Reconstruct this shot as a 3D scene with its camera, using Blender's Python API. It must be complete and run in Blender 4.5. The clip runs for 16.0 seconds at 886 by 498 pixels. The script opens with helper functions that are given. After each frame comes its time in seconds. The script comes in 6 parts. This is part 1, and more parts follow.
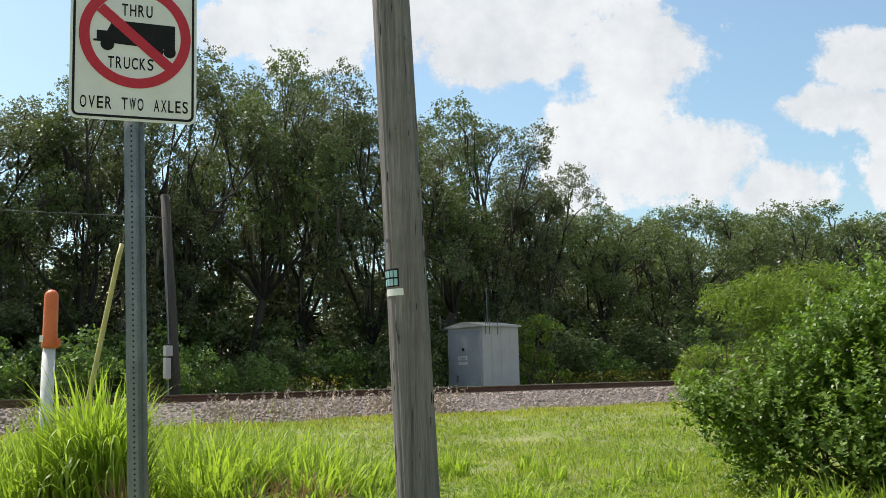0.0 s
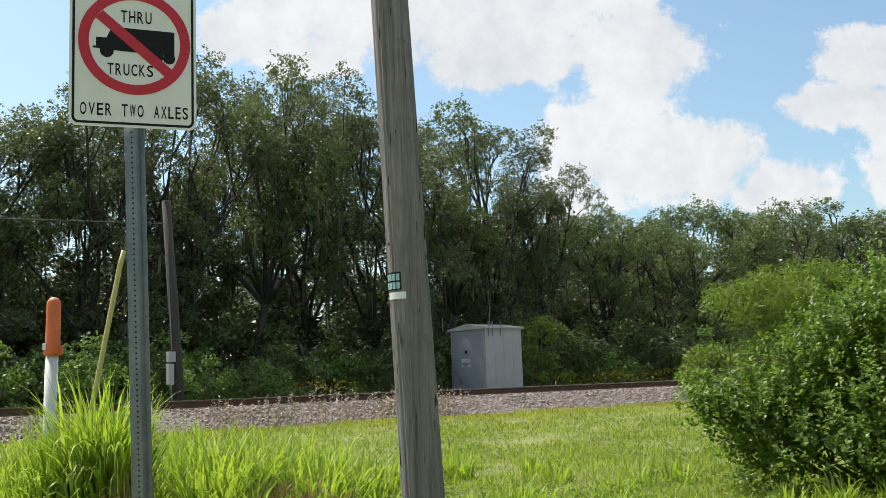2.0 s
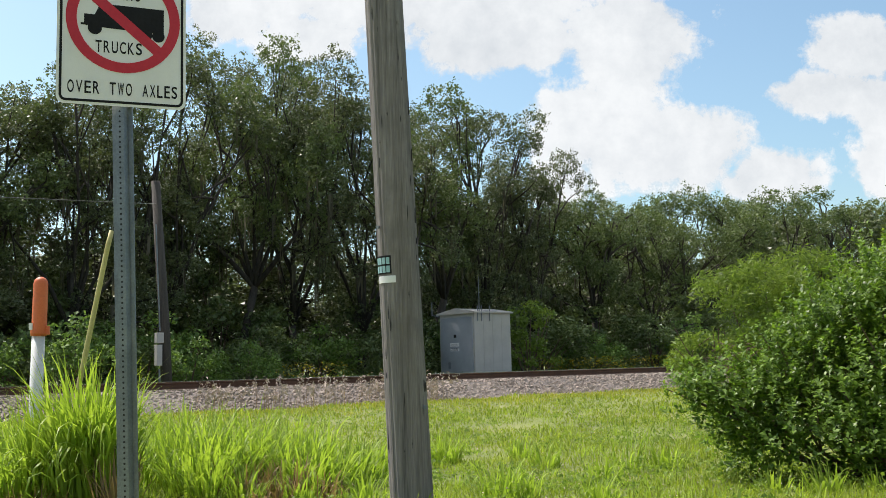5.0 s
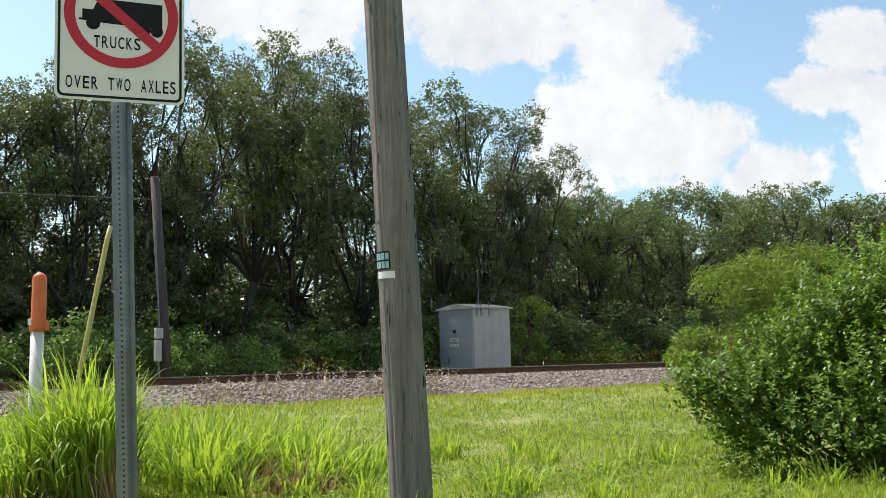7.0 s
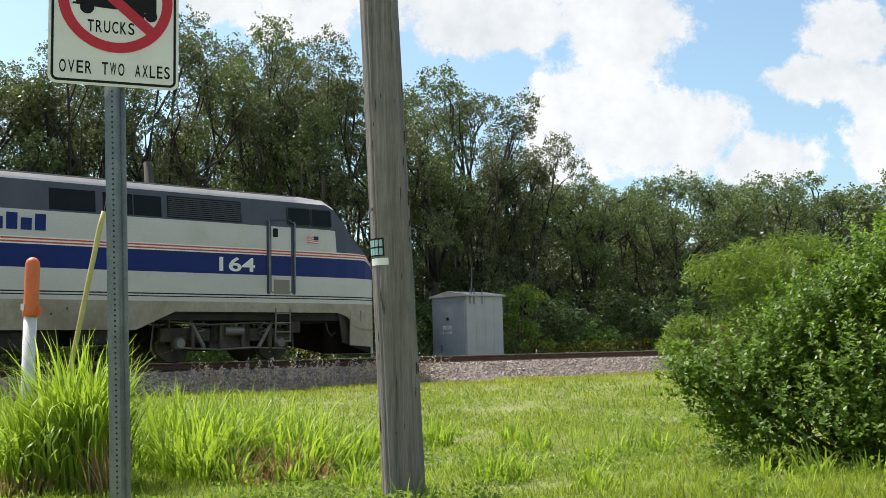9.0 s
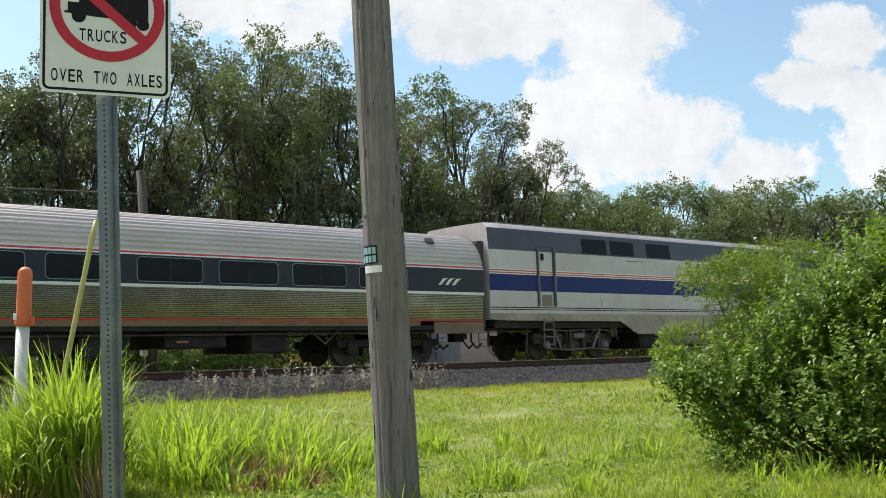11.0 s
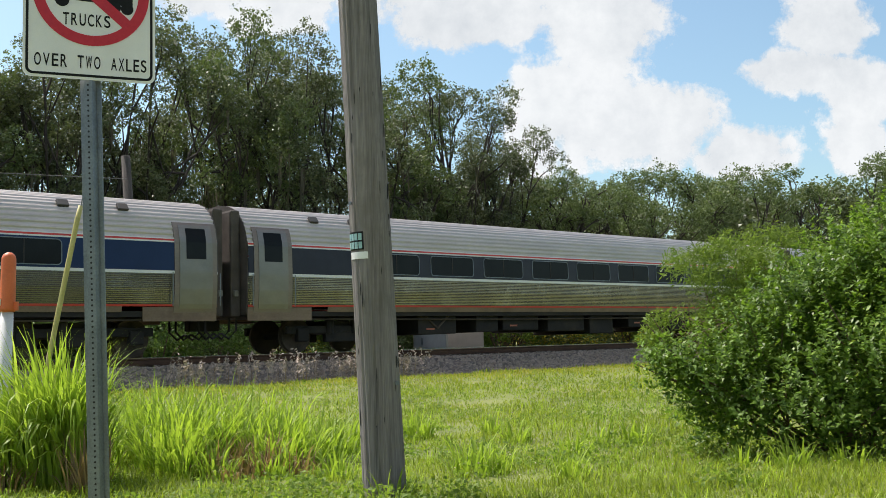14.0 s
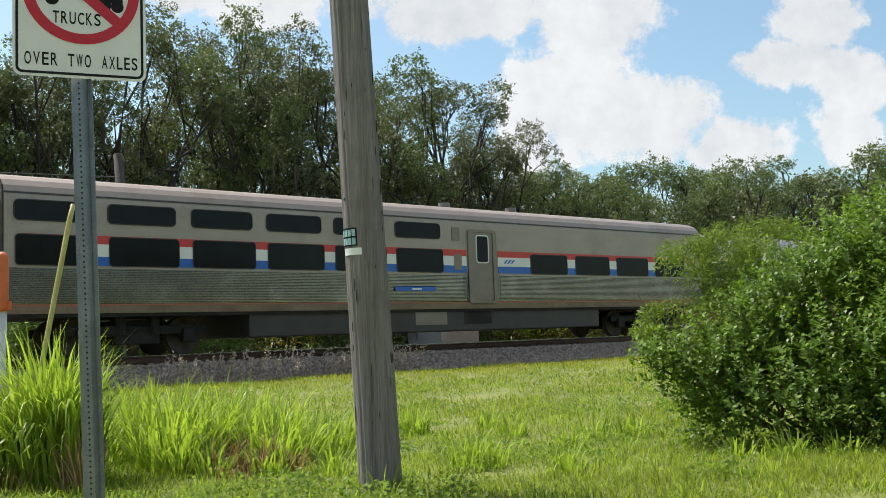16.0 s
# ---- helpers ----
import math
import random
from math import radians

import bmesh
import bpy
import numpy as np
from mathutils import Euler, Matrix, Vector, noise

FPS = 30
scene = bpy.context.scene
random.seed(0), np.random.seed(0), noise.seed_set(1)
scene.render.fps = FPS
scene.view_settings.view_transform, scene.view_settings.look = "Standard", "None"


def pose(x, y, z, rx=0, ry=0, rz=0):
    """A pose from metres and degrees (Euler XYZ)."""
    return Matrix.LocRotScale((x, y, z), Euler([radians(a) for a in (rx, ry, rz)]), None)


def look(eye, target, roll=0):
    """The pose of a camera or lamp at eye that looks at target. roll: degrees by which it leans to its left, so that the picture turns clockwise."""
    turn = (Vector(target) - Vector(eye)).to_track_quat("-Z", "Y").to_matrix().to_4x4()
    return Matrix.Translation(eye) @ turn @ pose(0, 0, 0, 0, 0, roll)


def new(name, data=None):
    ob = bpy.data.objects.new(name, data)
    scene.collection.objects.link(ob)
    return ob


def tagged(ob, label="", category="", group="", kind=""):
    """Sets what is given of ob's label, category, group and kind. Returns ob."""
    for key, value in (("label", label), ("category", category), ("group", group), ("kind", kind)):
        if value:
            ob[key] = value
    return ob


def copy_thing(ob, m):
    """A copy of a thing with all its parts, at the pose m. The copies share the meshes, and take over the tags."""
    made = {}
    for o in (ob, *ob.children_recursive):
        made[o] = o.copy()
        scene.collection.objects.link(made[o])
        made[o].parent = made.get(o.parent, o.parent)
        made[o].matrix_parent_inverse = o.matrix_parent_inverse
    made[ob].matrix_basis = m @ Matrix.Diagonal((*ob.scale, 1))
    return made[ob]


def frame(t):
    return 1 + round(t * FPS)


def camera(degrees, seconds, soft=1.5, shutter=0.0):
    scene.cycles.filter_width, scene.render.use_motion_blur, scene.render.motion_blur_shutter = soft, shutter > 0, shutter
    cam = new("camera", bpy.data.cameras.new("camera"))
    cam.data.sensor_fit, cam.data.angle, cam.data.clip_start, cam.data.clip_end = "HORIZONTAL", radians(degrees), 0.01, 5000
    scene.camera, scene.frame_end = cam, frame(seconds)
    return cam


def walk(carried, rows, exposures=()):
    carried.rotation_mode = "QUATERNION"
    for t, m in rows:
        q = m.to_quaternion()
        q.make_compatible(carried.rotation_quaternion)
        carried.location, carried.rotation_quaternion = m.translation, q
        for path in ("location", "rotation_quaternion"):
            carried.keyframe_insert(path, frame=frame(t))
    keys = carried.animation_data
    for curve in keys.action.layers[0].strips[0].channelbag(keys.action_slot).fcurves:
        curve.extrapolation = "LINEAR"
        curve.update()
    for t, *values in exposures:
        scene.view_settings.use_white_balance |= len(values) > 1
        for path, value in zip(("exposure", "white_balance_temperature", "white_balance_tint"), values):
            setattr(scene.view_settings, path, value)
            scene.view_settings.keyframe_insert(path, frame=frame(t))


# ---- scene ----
cam = camera(46.0, 16.0, soft=0.75)
PATH = [
    (0, (-0.006, -0.078, 1.034), (-0.075, 1.905, 1.286), -1.4),
    (0.5, (-0.004, -0.082, 1.03), (-0.076, 1.9, 1.289), -1.7),
    (1, (-0.003, -0.073, 1.034), (-0.08, 1.908, 1.298), -1.9),
    (1.5, (-0.006, -0.064, 1.034), (-0.083, 1.917, 1.296), -2.0),
    (2, (-0.008, -0.071, 1.036), (-0.08, 1.911, 1.293), -2.1),
    (2.5, (-0.007, -0.065, 1.035), (-0.078, 1.917, 1.292), -2.2),
    (3, (-0.006, -0.066, 1.035), (-0.076, 1.916, 1.295), -2.4),
    (3.5, (-0.009, -0.056, 1.035), (-0.075, 1.928, 1.276), -2.4),
    (4, (-0.013, -0.027, 1.044), (-0.074, 1.959, 1.27), -1.6),
    (6.5, (-0.013, -0.027, 1.041), (-0.063, 1.96, 1.267), -1.5),
    (7, (-0.012, -0.022, 1.044), (-0.065, 1.965, 1.261), -1.5),
    (7.5, (-0.014, -0.029, 1.042), (-0.068, 1.961, 1.237), -1.3),
    (8, (-0.014, -0.025, 1.043), (-0.065, 1.965, 1.233), -1.2),
    (8.5, (-0.016, -0.023, 1.043), (-0.062, 1.968, 1.233), -1.1),
    (9, (-0.014, -0.027, 1.041), (-0.055, 1.963, 1.234), -1.2),
    (11.5, (-0.012, -0.027, 1.041), (-0.035, 1.962, 1.248), -1.7),
    (12, (-0.014, -0.004, 1.046), (-0.029, 1.986, 1.253), -1.8),
    (12.5, (-0.012, -0.018, 1.043), (-0.022, 1.973, 1.239), -1.7),
    (13, (-0.011, -0.026, 1.044), (-0.022, 1.966, 1.229), -1.4),
    (13.5, (-0.011, -0.015, 1.043), (-0.021, 1.977, 1.226), -1.4),
    (14, (-0.011, -0.022, 1.044), (-0.014, 1.97, 1.223), -1.5),
    (14.5, (-0.008, -0.027, 1.042), (-0.007, 1.965, 1.219), -1.7),
    (15, (-0.004, -0.036, 1.045), (-0.002, 1.956, 1.22), -1.9),
    (15.5, (-0.007, -0.021, 1.042), (-0.005, 1.972, 1.211), -2.1),
    (16, (-0.008, -0.021, 1.046), (0.0, 1.972, 1.215), -2.1),
]
walk(cam, [(t, look(eye, target, roll)) for t, eye, target, roll in PATH], exposures=[(0.0, 0.28, 6540, 15), (4.0, 0.28, 6540, 15), (7.0, 0.41, 6540, 15), (9.0, 0.41, 6540, 15), (12.0, 0.36, 6540, 15), (16.0, 0.27, 6540, 15)])

# ---- world, sun ----
SUN_TO = Vector((-0.84, 0.54, 0.0)).normalized()
SUN_EL = radians(57)
world = bpy.data.worlds.new("world")
scene.world = world
world.use_nodes = True
_n = world.node_tree.nodes
_sky = _n.new("ShaderNodeTexSky")
_sky.sky_type = "NISHITA"
_sky.sun_disc = False
_sky.sun_elevation = SUN_EL
_sky.sun_rotation = math.atan2(SUN_TO.x, SUN_TO.y)
_sky.dust_density = 1.8
_sky.ozone_density = 0.4
_hue = _n.new("ShaderNodeMixRGB")
_hue.blend_type = "MULTIPLY"
_hue.inputs[0].default_value = 1.0
_hue.inputs[2].default_value = (0.88, 1.05, 1.0, 1)
world.node_tree.links.new(_sky.outputs[0], _hue.inputs[1])
# broken white cloud added over the whole upper sky, unseen, to whiten fill light
_dir = _n.new("ShaderNodeTexCoord")
_cloud = _n.new("ShaderNodeTexNoise")
_cloud.inputs["Scale"].default_value = 2.6
_cloud.inputs["Detail"].default_value = 7
_cover = _n.new("ShaderNodeMapRange")
_cover.inputs["From Min"].default_value, _cover.inputs["From Max"].default_value = 0.44, 0.56
_xyz = _n.new("ShaderNodeSeparateXYZ")
_high = _n.new("ShaderNodeMapRange")
_high.inputs["From Min"].default_value, _high.inputs["From Max"].default_value = 0.36, 0.56
_share = _n.new("ShaderNodeMath")
_share.operation = "MULTIPLY"
_over = _n.new("ShaderNodeMixRGB")
_over.inputs[2].default_value = (4.6, 4.55, 4.6, 1)
for _a, _b in ((_dir.outputs["Generated"], _cloud.inputs["Vector"]), (_dir.outputs["Generated"], _xyz.inputs[0]), (_cloud.outputs["Fac"], _cover.inputs[0]), (_xyz.outputs[2], _high.inputs[0]), (_cover.outputs[0], _share.inputs[0]), (_high.outputs[0], _share.inputs[1]), (_share.outputs[0], _over.inputs[0]), (_hue.outputs[0], _over.inputs[1]), (_over.outputs[0], _n["Background"].inputs[0])):
    world.node_tree.links.new(_a, _b)
_n["Background"].inputs[1].default_value = 0.14
sun_data = bpy.data.lights.new("sun", "SUN")
sun_data.energy = 5.0
sun_data.angle = radians(0.53)
sun_data.color = (1.0, 0.95, 0.87)
sun = new("sun", sun_data)
sun.matrix_basis = look(SUN_TO * math.cos(SUN_EL) * 100 + Vector((0, 0, math.sin(SUN_EL) * 100)), (0, 0, 0))

# ---- plan: the railway runs along U, seen across N ----
PSI = radians(48.61)
U = Vector((math.sin(PSI), math.cos(PSI), 0))
N = Vector((-math.cos(PSI), math.sin(PSI), 0))
RAIL = 0.87
TRACK_D = 24.15


def at(s, d, z=0.0):
    """A place by its way along the railway, its distance across to it and its height."""
    return U * s + N * d + Vector((0, 0, z))


TRACK_M = Matrix(((U.x, N.x, 0, 0), (U.y, N.y, 0, 0), (0, 0, 1, 0), (0, 0, 0, 1)))


# ---- materials ----
def mat(name, rough=0.8, metal=0.0):
    m = bpy.data.materials.new(name)
    m.use_nodes = True
    b = m.node_tree.nodes["Principled BSDF"]
    b.inputs["Roughness"].default_value = rough
    b.inputs["Metallic"].default_value = metal
    return m, m.node_tree, b


def add(nt, kind, **values):
    n = nt.nodes.new(kind)
    for k, v in values.items():
        n.inputs[k].default_value = v
    return n


def ramp(nt, fac, stops):
    r = nt.nodes.new("ShaderNodeValToRGB")
    e = r.color_ramp.elements
    while len(e) < len(stops):
        e.new(0.5)
    for el, (p, c) in zip(e, stops):
        el.position, el.color = p, (*c, 1) if len(c) == 3 else c
    nt.links.new(fac, r.inputs[0])
    return r.outputs[0]


def coords(nt, scale=(1, 1, 1), kind="Object"):
    c = nt.nodes.new("ShaderNodeTexCoord")
    m = nt.nodes.new("ShaderNodeMapping")
    m.inputs["Scale"].default_value = scale
    nt.links.new(c.outputs[kind], m.inputs[0])
    return m.outputs[0]


def noise_tex(nt, vec, scale, detail=4, rough=0.55):
    n = nt.nodes.new("ShaderNodeTexNoise")
    n.inputs["Scale"].default_value = scale
    n.inputs["Detail"].default_value = detail
    n.inputs["Roughness"].default_value = rough
    nt.links.new(vec, n.inputs["Vector"])
    return n.outputs["Fac"]


def mix(nt, fac, a, b, kind="MIX"):
    n = nt.nodes.new("ShaderNodeMixRGB")
    n.blend_type = kind
    for i, v in enumerate((fac, a, b)):
        if isinstance(v, (int, float)):
            n.inputs[i].default_value = v
        elif isinstance(v, tuple):
            n.inputs[i].default_value = (*v, 1)
        else:
            nt.links.new(v, n.inputs[i])
    return n.outputs[0]


def bump(nt, b, height, strength=0.3, dist=0.02):
    n = nt.nodes.new("ShaderNodeBump")
    n.inputs["Strength"].default_value = strength
    n.inputs["Distance"].default_value = dist
    nt.links.new(height, n.inputs["Height"])
    nt.links.new(n.outputs[0], b.inputs["Normal"])


def surface(name, dark, light, scale=8, stretch=(1, 1, 1), rough=0.8, metal=0.0, stain=None, relief=0.3, dist=0.01, fine=60):
    """A surface with grain at two scales, an optional stain and a fine relief."""
    m, nt, b = mat(name, rough, metal)
    v = coords(nt, stretch)
    big, small = noise_tex(nt, v, scale), noise_tex(nt, v, fine, 3, 0.6)
    both = mix(nt, 0.45, big, small)
    col = ramp(nt, both, [(0.3, dark), (0.7, light)])
    if stain:
        s = ramp(nt, noise_tex(nt, coords(nt), scale * 0.35, 5, 0.65), [(0.5, (0, 0, 0)), (0.75, (1, 1, 1))])
        col = mix(nt, s, col, stain)
    nt.links.new(col, b.inputs["Base Color"])
    if relief:
        bump(nt, b, both, relief, dist)
    return m


def leaf_material(name, dark, light, tip=None, rough=0.42, through_light=0.35):
    """Leaves: colour from leaf to leaf, some light passing through."""
    m, nt, b = mat(name, rough)
    b.inputs["Specular IOR Level"].default_value = 0.3
    g = nt.nodes.new("ShaderNodeNewGeometry")
    big = noise_tex(nt, coords(nt), 0.55, 3)
    stops = [(0.0, dark), (0.75, light)] + ([(1.0, tip)] if tip else [])
    col = ramp(nt, mix(nt, 0.45, g.outputs["Random Per Island"], big), stops)
    nt.links.new(col, b.inputs["Base Color"])
    t = nt.nodes.new("ShaderNodeBsdfTranslucent")
    warm = mix(nt, 1.0, col, (1.15, 1.2, 0.65), "MULTIPLY")
    nt.links.new(warm, t.inputs[0])
    mx = nt.nodes.new("ShaderNodeMixShader")
    mx.inputs[0].default_value = through_light
    nt.links.new(b.outputs[0], mx.inputs[1])
    nt.links.new(t.outputs[0], mx.inputs[2])
    nt.links.new(mx.outputs[0], nt.nodes["Material Output"].inputs[0])
    return m


# ---- mesh helpers ----
def link(name, bm, material, parent=None, label="", smooth=False, kind=""):
    me = bpy.data.meshes.new(name)
    bm.to_mesh(me)
    bm.free()
    return link_mesh(name, me, material, parent, label, smooth, kind)


def link_mesh(name, me, material, parent=None, label="", smooth=False, kind=""):
    mats = material if isinstance(material, (list, tuple)) else [material]
    for m in mats:
        me.materials.append(m)
    if smooth:
        me.polygons.foreach_set("use_smooth", [True] * len(me.polygons))
    ob = new(name, me)
    if parent is not None:
        ob.parent = parent
    return tagged(ob, label=label, kind=kind)


def part(name, bm, material, parent, label="", smooth=False):
    return link(name, bm, material, parent, label, smooth)


def thing(name, label, category, m=None, group=""):
    ob = tagged(new(name), label=label, category=category, group=group)
    if m is not None:
        ob.matrix_basis = m
    return ob


def box(bm, x0, x1, y0, y1, z0, z1, bevel=0.0):
    r = bmesh.ops.create_cube(bm, size=1.0)
    vs = r["verts"]
    for v in vs:
        v.co = Vector(((x0 + x1) / 2 + v.co.x * (x1 - x0), (y0 + y1) / 2 + v.co.y * (y1 - y0), (z0 + z1) / 2 + v.co.z * (z1 - z0)))
    if bevel:
        es = list({e for v in vs for e in v.link_edges})
        bmesh.ops.bevel(bm, geom=es, offset=bevel, segments=2, affect="EDGES", profile=0.6)
    return bm


def new_box(*a, **k):
    return box(bmesh.new(), *a, **k)


def tube(bm, pts, radii, sides=8, cap=True):
    """A round bar through points."""
    rings = []
    for i, p in enumerate(pts):
        p = Vector(p)
        a, b = Vector(pts[max(i - 1, 0)]), Vector(pts[min(i + 1, len(pts) - 1)])
        d = (b - a).normalized()
        side = d.cross(Vector((0, 0, 1)) if abs(d.z) < 0.9 else Vector((1, 0, 0))).normalized()
        up = side.cross(d)
        r = radii[i] if isinstance(radii, (list, tuple)) else radii
        rings.append([bm.verts.new(p + (side * math.cos(2 * math.pi * k / sides) + up * math.sin(2 * math.pi * k / sides)) * r) for k in range(sides)])
    for a, b in zip(rings, rings[1:]):
        for k in range(sides):
            bm.faces.new((a[k], a[(k + 1) % sides], b[(k + 1) % sides], b[k]))
    if cap:
        bm.faces.new(rings[0][::-1])
        bm.faces.new(rings[-1])
    return bm


def prism(bm, outline, y0, y1):
    """An outline in x and z, drawn out along y."""
    a = [bm.verts.new((x, y0, z)) for x, z in outline]
    b = [bm.verts.new((x, y1, z)) for x, z in outline]
    n = len(outline)
    for i in range(n):
        bm.faces.new((a[i], a[(i + 1) % n], b[(i + 1) % n], b[i]))
    bm.faces.new(a[::-1])
    bm.faces.new(b)
    bmesh.ops.recalc_face_normals(bm, faces=bm.faces)
    return bm


def mesh_from(name, verts, faces):
    me = bpy.data.meshes.new(name)
    me.from_pydata(verts, [], faces)
    return me


def quads_mesh(name, verts, per):
    """A mesh of many separate polygons, each of `per` vertices, from an array."""
    v = np.asarray(verts, dtype=np.float32).reshape(-1, 3)
    n = len(v) // per
    me = bpy.data.meshes.new(name)
    me.vertices.add(len(v))
    me.vertices.foreach_set("co", v.ravel())
    me.loops.add(len(v))
    me.loops.foreach_set("vertex_index", np.arange(len(v), dtype=np.int32))
    me.polygons.add(n)
    me.polygons.foreach_set("loop_start", np.arange(0, len(v), per, dtype=np.int32))
    me.update(calc_edges=True)
    return me


def frames_for(rng, n, up_bias=0.3):
    """Random right and forward axes for leaves, more of them lying flat than upright."""
    nrm = rng.normal(size=(n, 3))
    nrm[:, 2] = np.abs(nrm[:, 2]) + up_bias
    nrm /= np.linalg.norm(nrm, axis=1)[:, None]
    a = rng.normal(size=(n, 3))
    a -= nrm * (a * nrm).sum(1)[:, None]
    a /= np.linalg.norm(a, axis=1)[:, None]
    return a, np.cross(nrm, a), nrm


def leaves(rng, centres, size, aspect=0.5, up_bias=0.3, spread=0.3):
    """Leaf shapes of four corners at the given centres: an array n, 4, 3."""
    n = len(centres)
    a, b, nrm = frames_for(rng, n, up_bias)
    s = size * (1 + spread * rng.uniform(-1, 1, n))[:, None]
    w = s * aspect
    return np.stack([centres - a * s * 0.5, centres + b * w * 0.5 + nrm * s * 0.06, centres + a * s * 0.5, centres - b * w * 0.5 + nrm * s * 0.06], 1)

# ---- the materials of the place ----
M_GROUND = surface("grass_soil", (0.10, 0.13, 0.028), (0.23, 0.265, 0.06), 0.8, stain=(0.26, 0.235, 0.10), relief=0.6, dist=0.05, fine=14)
M_BALLAST = surface("ballast_bed", (0.06, 0.05, 0.043), (0.22, 0.185, 0.16), 3.0, relief=1.0, dist=0.08, fine=13)
M_STONE = surface("ballast_stone", (0.15, 0.12, 0.095), (0.47, 0.39, 0.325), 5.0, relief=0.3, fine=30)
M_RUST = surface("rusty_rail_steel", (0.06, 0.03, 0.02), (0.17, 0.085, 0.05), 3, rough=0.7, metal=0.3, relief=0.3, fine=40)
M_RAILTOP = surface("worn_rail_top", (0.35, 0.33, 0.31), (0.5, 0.48, 0.46), 3, rough=0.25, metal=1.0, relief=0.05)
M_SLEEPER = surface("creosoted_sleeper", (0.04, 0.03, 0.022), (0.12, 0.09, 0.065), 2, stretch=(6, 1, 1), relief=0.6)
M_POLEWOOD = surface("weathered_pole_wood", (0.075, 0.066, 0.064), (0.33, 0.298, 0.29), 5, stretch=(3.2, 3.2, 0.12), rough=0.9, stain=(0.135, 0.12, 0.11), relief=1.0, dist=0.016, fine=34)
M_OLDWOOD = surface("dark_old_pole_wood", (0.03, 0.026, 0.023), (0.10, 0.088, 0.076), 5, stretch=(3, 3, 0.15), rough=0.9, relief=0.7)
M_BARK = surface("oak_bark", (0.022, 0.018, 0.014), (0.085, 0.072, 0.06), 3, stretch=(2, 2, 0.6), rough=0.95, relief=1.0, dist=0.03)
M_TWIG = surface("shrub_twig", (0.08, 0.05, 0.035), (0.2, 0.14, 0.1), 6, rough=0.9)
M_GALV = surface("galvanised_steel", (0.13, 0.145, 0.165), (0.27, 0.295, 0.325), 7, rough=0.45, metal=0.6, relief=0.08, fine=90)
M_HOLE_SHADE = surface("hole_shade", (0.01, 0.01, 0.01), (0.03, 0.03, 0.03), 7)
M_OAK = leaf_material("oak_leaf", (0.046, 0.062, 0.033), (0.168, 0.2, 0.096), (0.48, 0.51, 0.3), 0.42, 0.2)
M_OAK2 = leaf_material("light_oak_leaf", (0.05, 0.076, 0.031), (0.17, 0.225, 0.085), (0.42, 0.48, 0.2), 0.45, 0.25)
M_SHRUB = leaf_material("shrub_leaf", (0.06, 0.12, 0.03), (0.20, 0.31, 0.08), (0.36, 0.48, 0.17), 0.55, 0.32)
M_BUSH = leaf_material("bush_leaf", (0.014, 0.044, 0.009), (0.2, 0.33, 0.045), (0.78, 0.86, 0.2), 0.45, 0.42)
M_BUSH.node_tree.nodes["Principled BSDF"].inputs["Specular IOR Level"].default_value = 0.38
M_WILLOW = leaf_material("willow_leaf", (0.10, 0.16, 0.03), (0.22, 0.31, 0.065), (0.36, 0.44, 0.12), 0.5, 0.45)
M_GRASS = leaf_material("grass_blade", (0.075, 0.12, 0.013), (0.29, 0.365, 0.045), (0.62, 0.61, 0.2), 0.6, 0.55)
M_REED = leaf_material("tall_grass_blade", (0.15, 0.24, 0.03), (0.36, 0.48, 0.07), (0.62, 0.66, 0.28), 0.45, 0.55)
M_STRAW = leaf_material("dry_grass_blade", (0.14, 0.085, 0.05), (0.34, 0.24, 0.13), (0.5, 0.4, 0.24), 0.7, 0.3)
M_PLUME = surface("seed_plume", (0.34, 0.26, 0.21), (0.60, 0.50, 0.42), 8, rough=0.9, relief=0.0)
M_MOSS = leaf_material("hanging_moss", (0.07, 0.064, 0.048), (0.17, 0.155, 0.12), None, 0.9, 0.35)
M_YELLOW = leaf_material("yellow_flower", (0.30, 0.24, 0.02), (0.5, 0.42, 0.05), None, 0.6, 0.3)
M_WEED = leaf_material("weed_leaf", (0.085, 0.15, 0.025), (0.22, 0.32, 0.055), (0.5, 0.58, 0.17), 0.6, 0.5)
M_YELLOWED = leaf_material("yellowed_blade", (0.20, 0.21, 0.03), (0.36, 0.36, 0.06), (0.5, 0.46, 0.14), 0.7, 0.45)


# ---- ground: one sheet to the horizon, rising to the railway ----
def ground_z(x, y):
    """The height of the ground; the bank of the railway lies on it."""
    d = x * N.x + y * N.y
    k = min(max((d - 10) / 11, 0), 1)
    far = min(max((d - 30) / 10, 0), 1)
    return 0.22 * k * k * (3 - 2 * k) + 0.35 * far + 0.05 * noise.noise((x * 0.35, y * 0.35, 3.0)) * (1 if d < 40 else 0)


def ground():
    def axis(a, b, step, far):
        near = list(np.arange(a, b + 0.01, step))
        lo, hi, w = a, b, step
        while w < far:
            w *= 1.6
            lo -= w
            hi += w
            near = [lo, *near, hi]
        return near
    sx, dy = axis(-20, 45, 0.8, 1500), axis(-8, 46, 0.6, 1500)
    verts, faces = [], []
    for s in sx:
        for d in dy:
            p = at(s, d)
            verts.append((p.x, p.y, ground_z(p.x, p.y)))
    m = len(dy)
    for i in range(len(sx) - 1):
        for j in range(m - 1):
            faces.append((i * m + j, (i + 1) * m + j, (i + 1) * m + j + 1, i * m + j + 1))
    ob = link_mesh("ground", mesh_from("ground", verts, faces), M_GROUND, smooth=True)
    tagged(ob, "grassy ground sloping gently up to a railway bank", "ground", kind="structure")


ground()

BANK_TOP = RAIL - 0.24


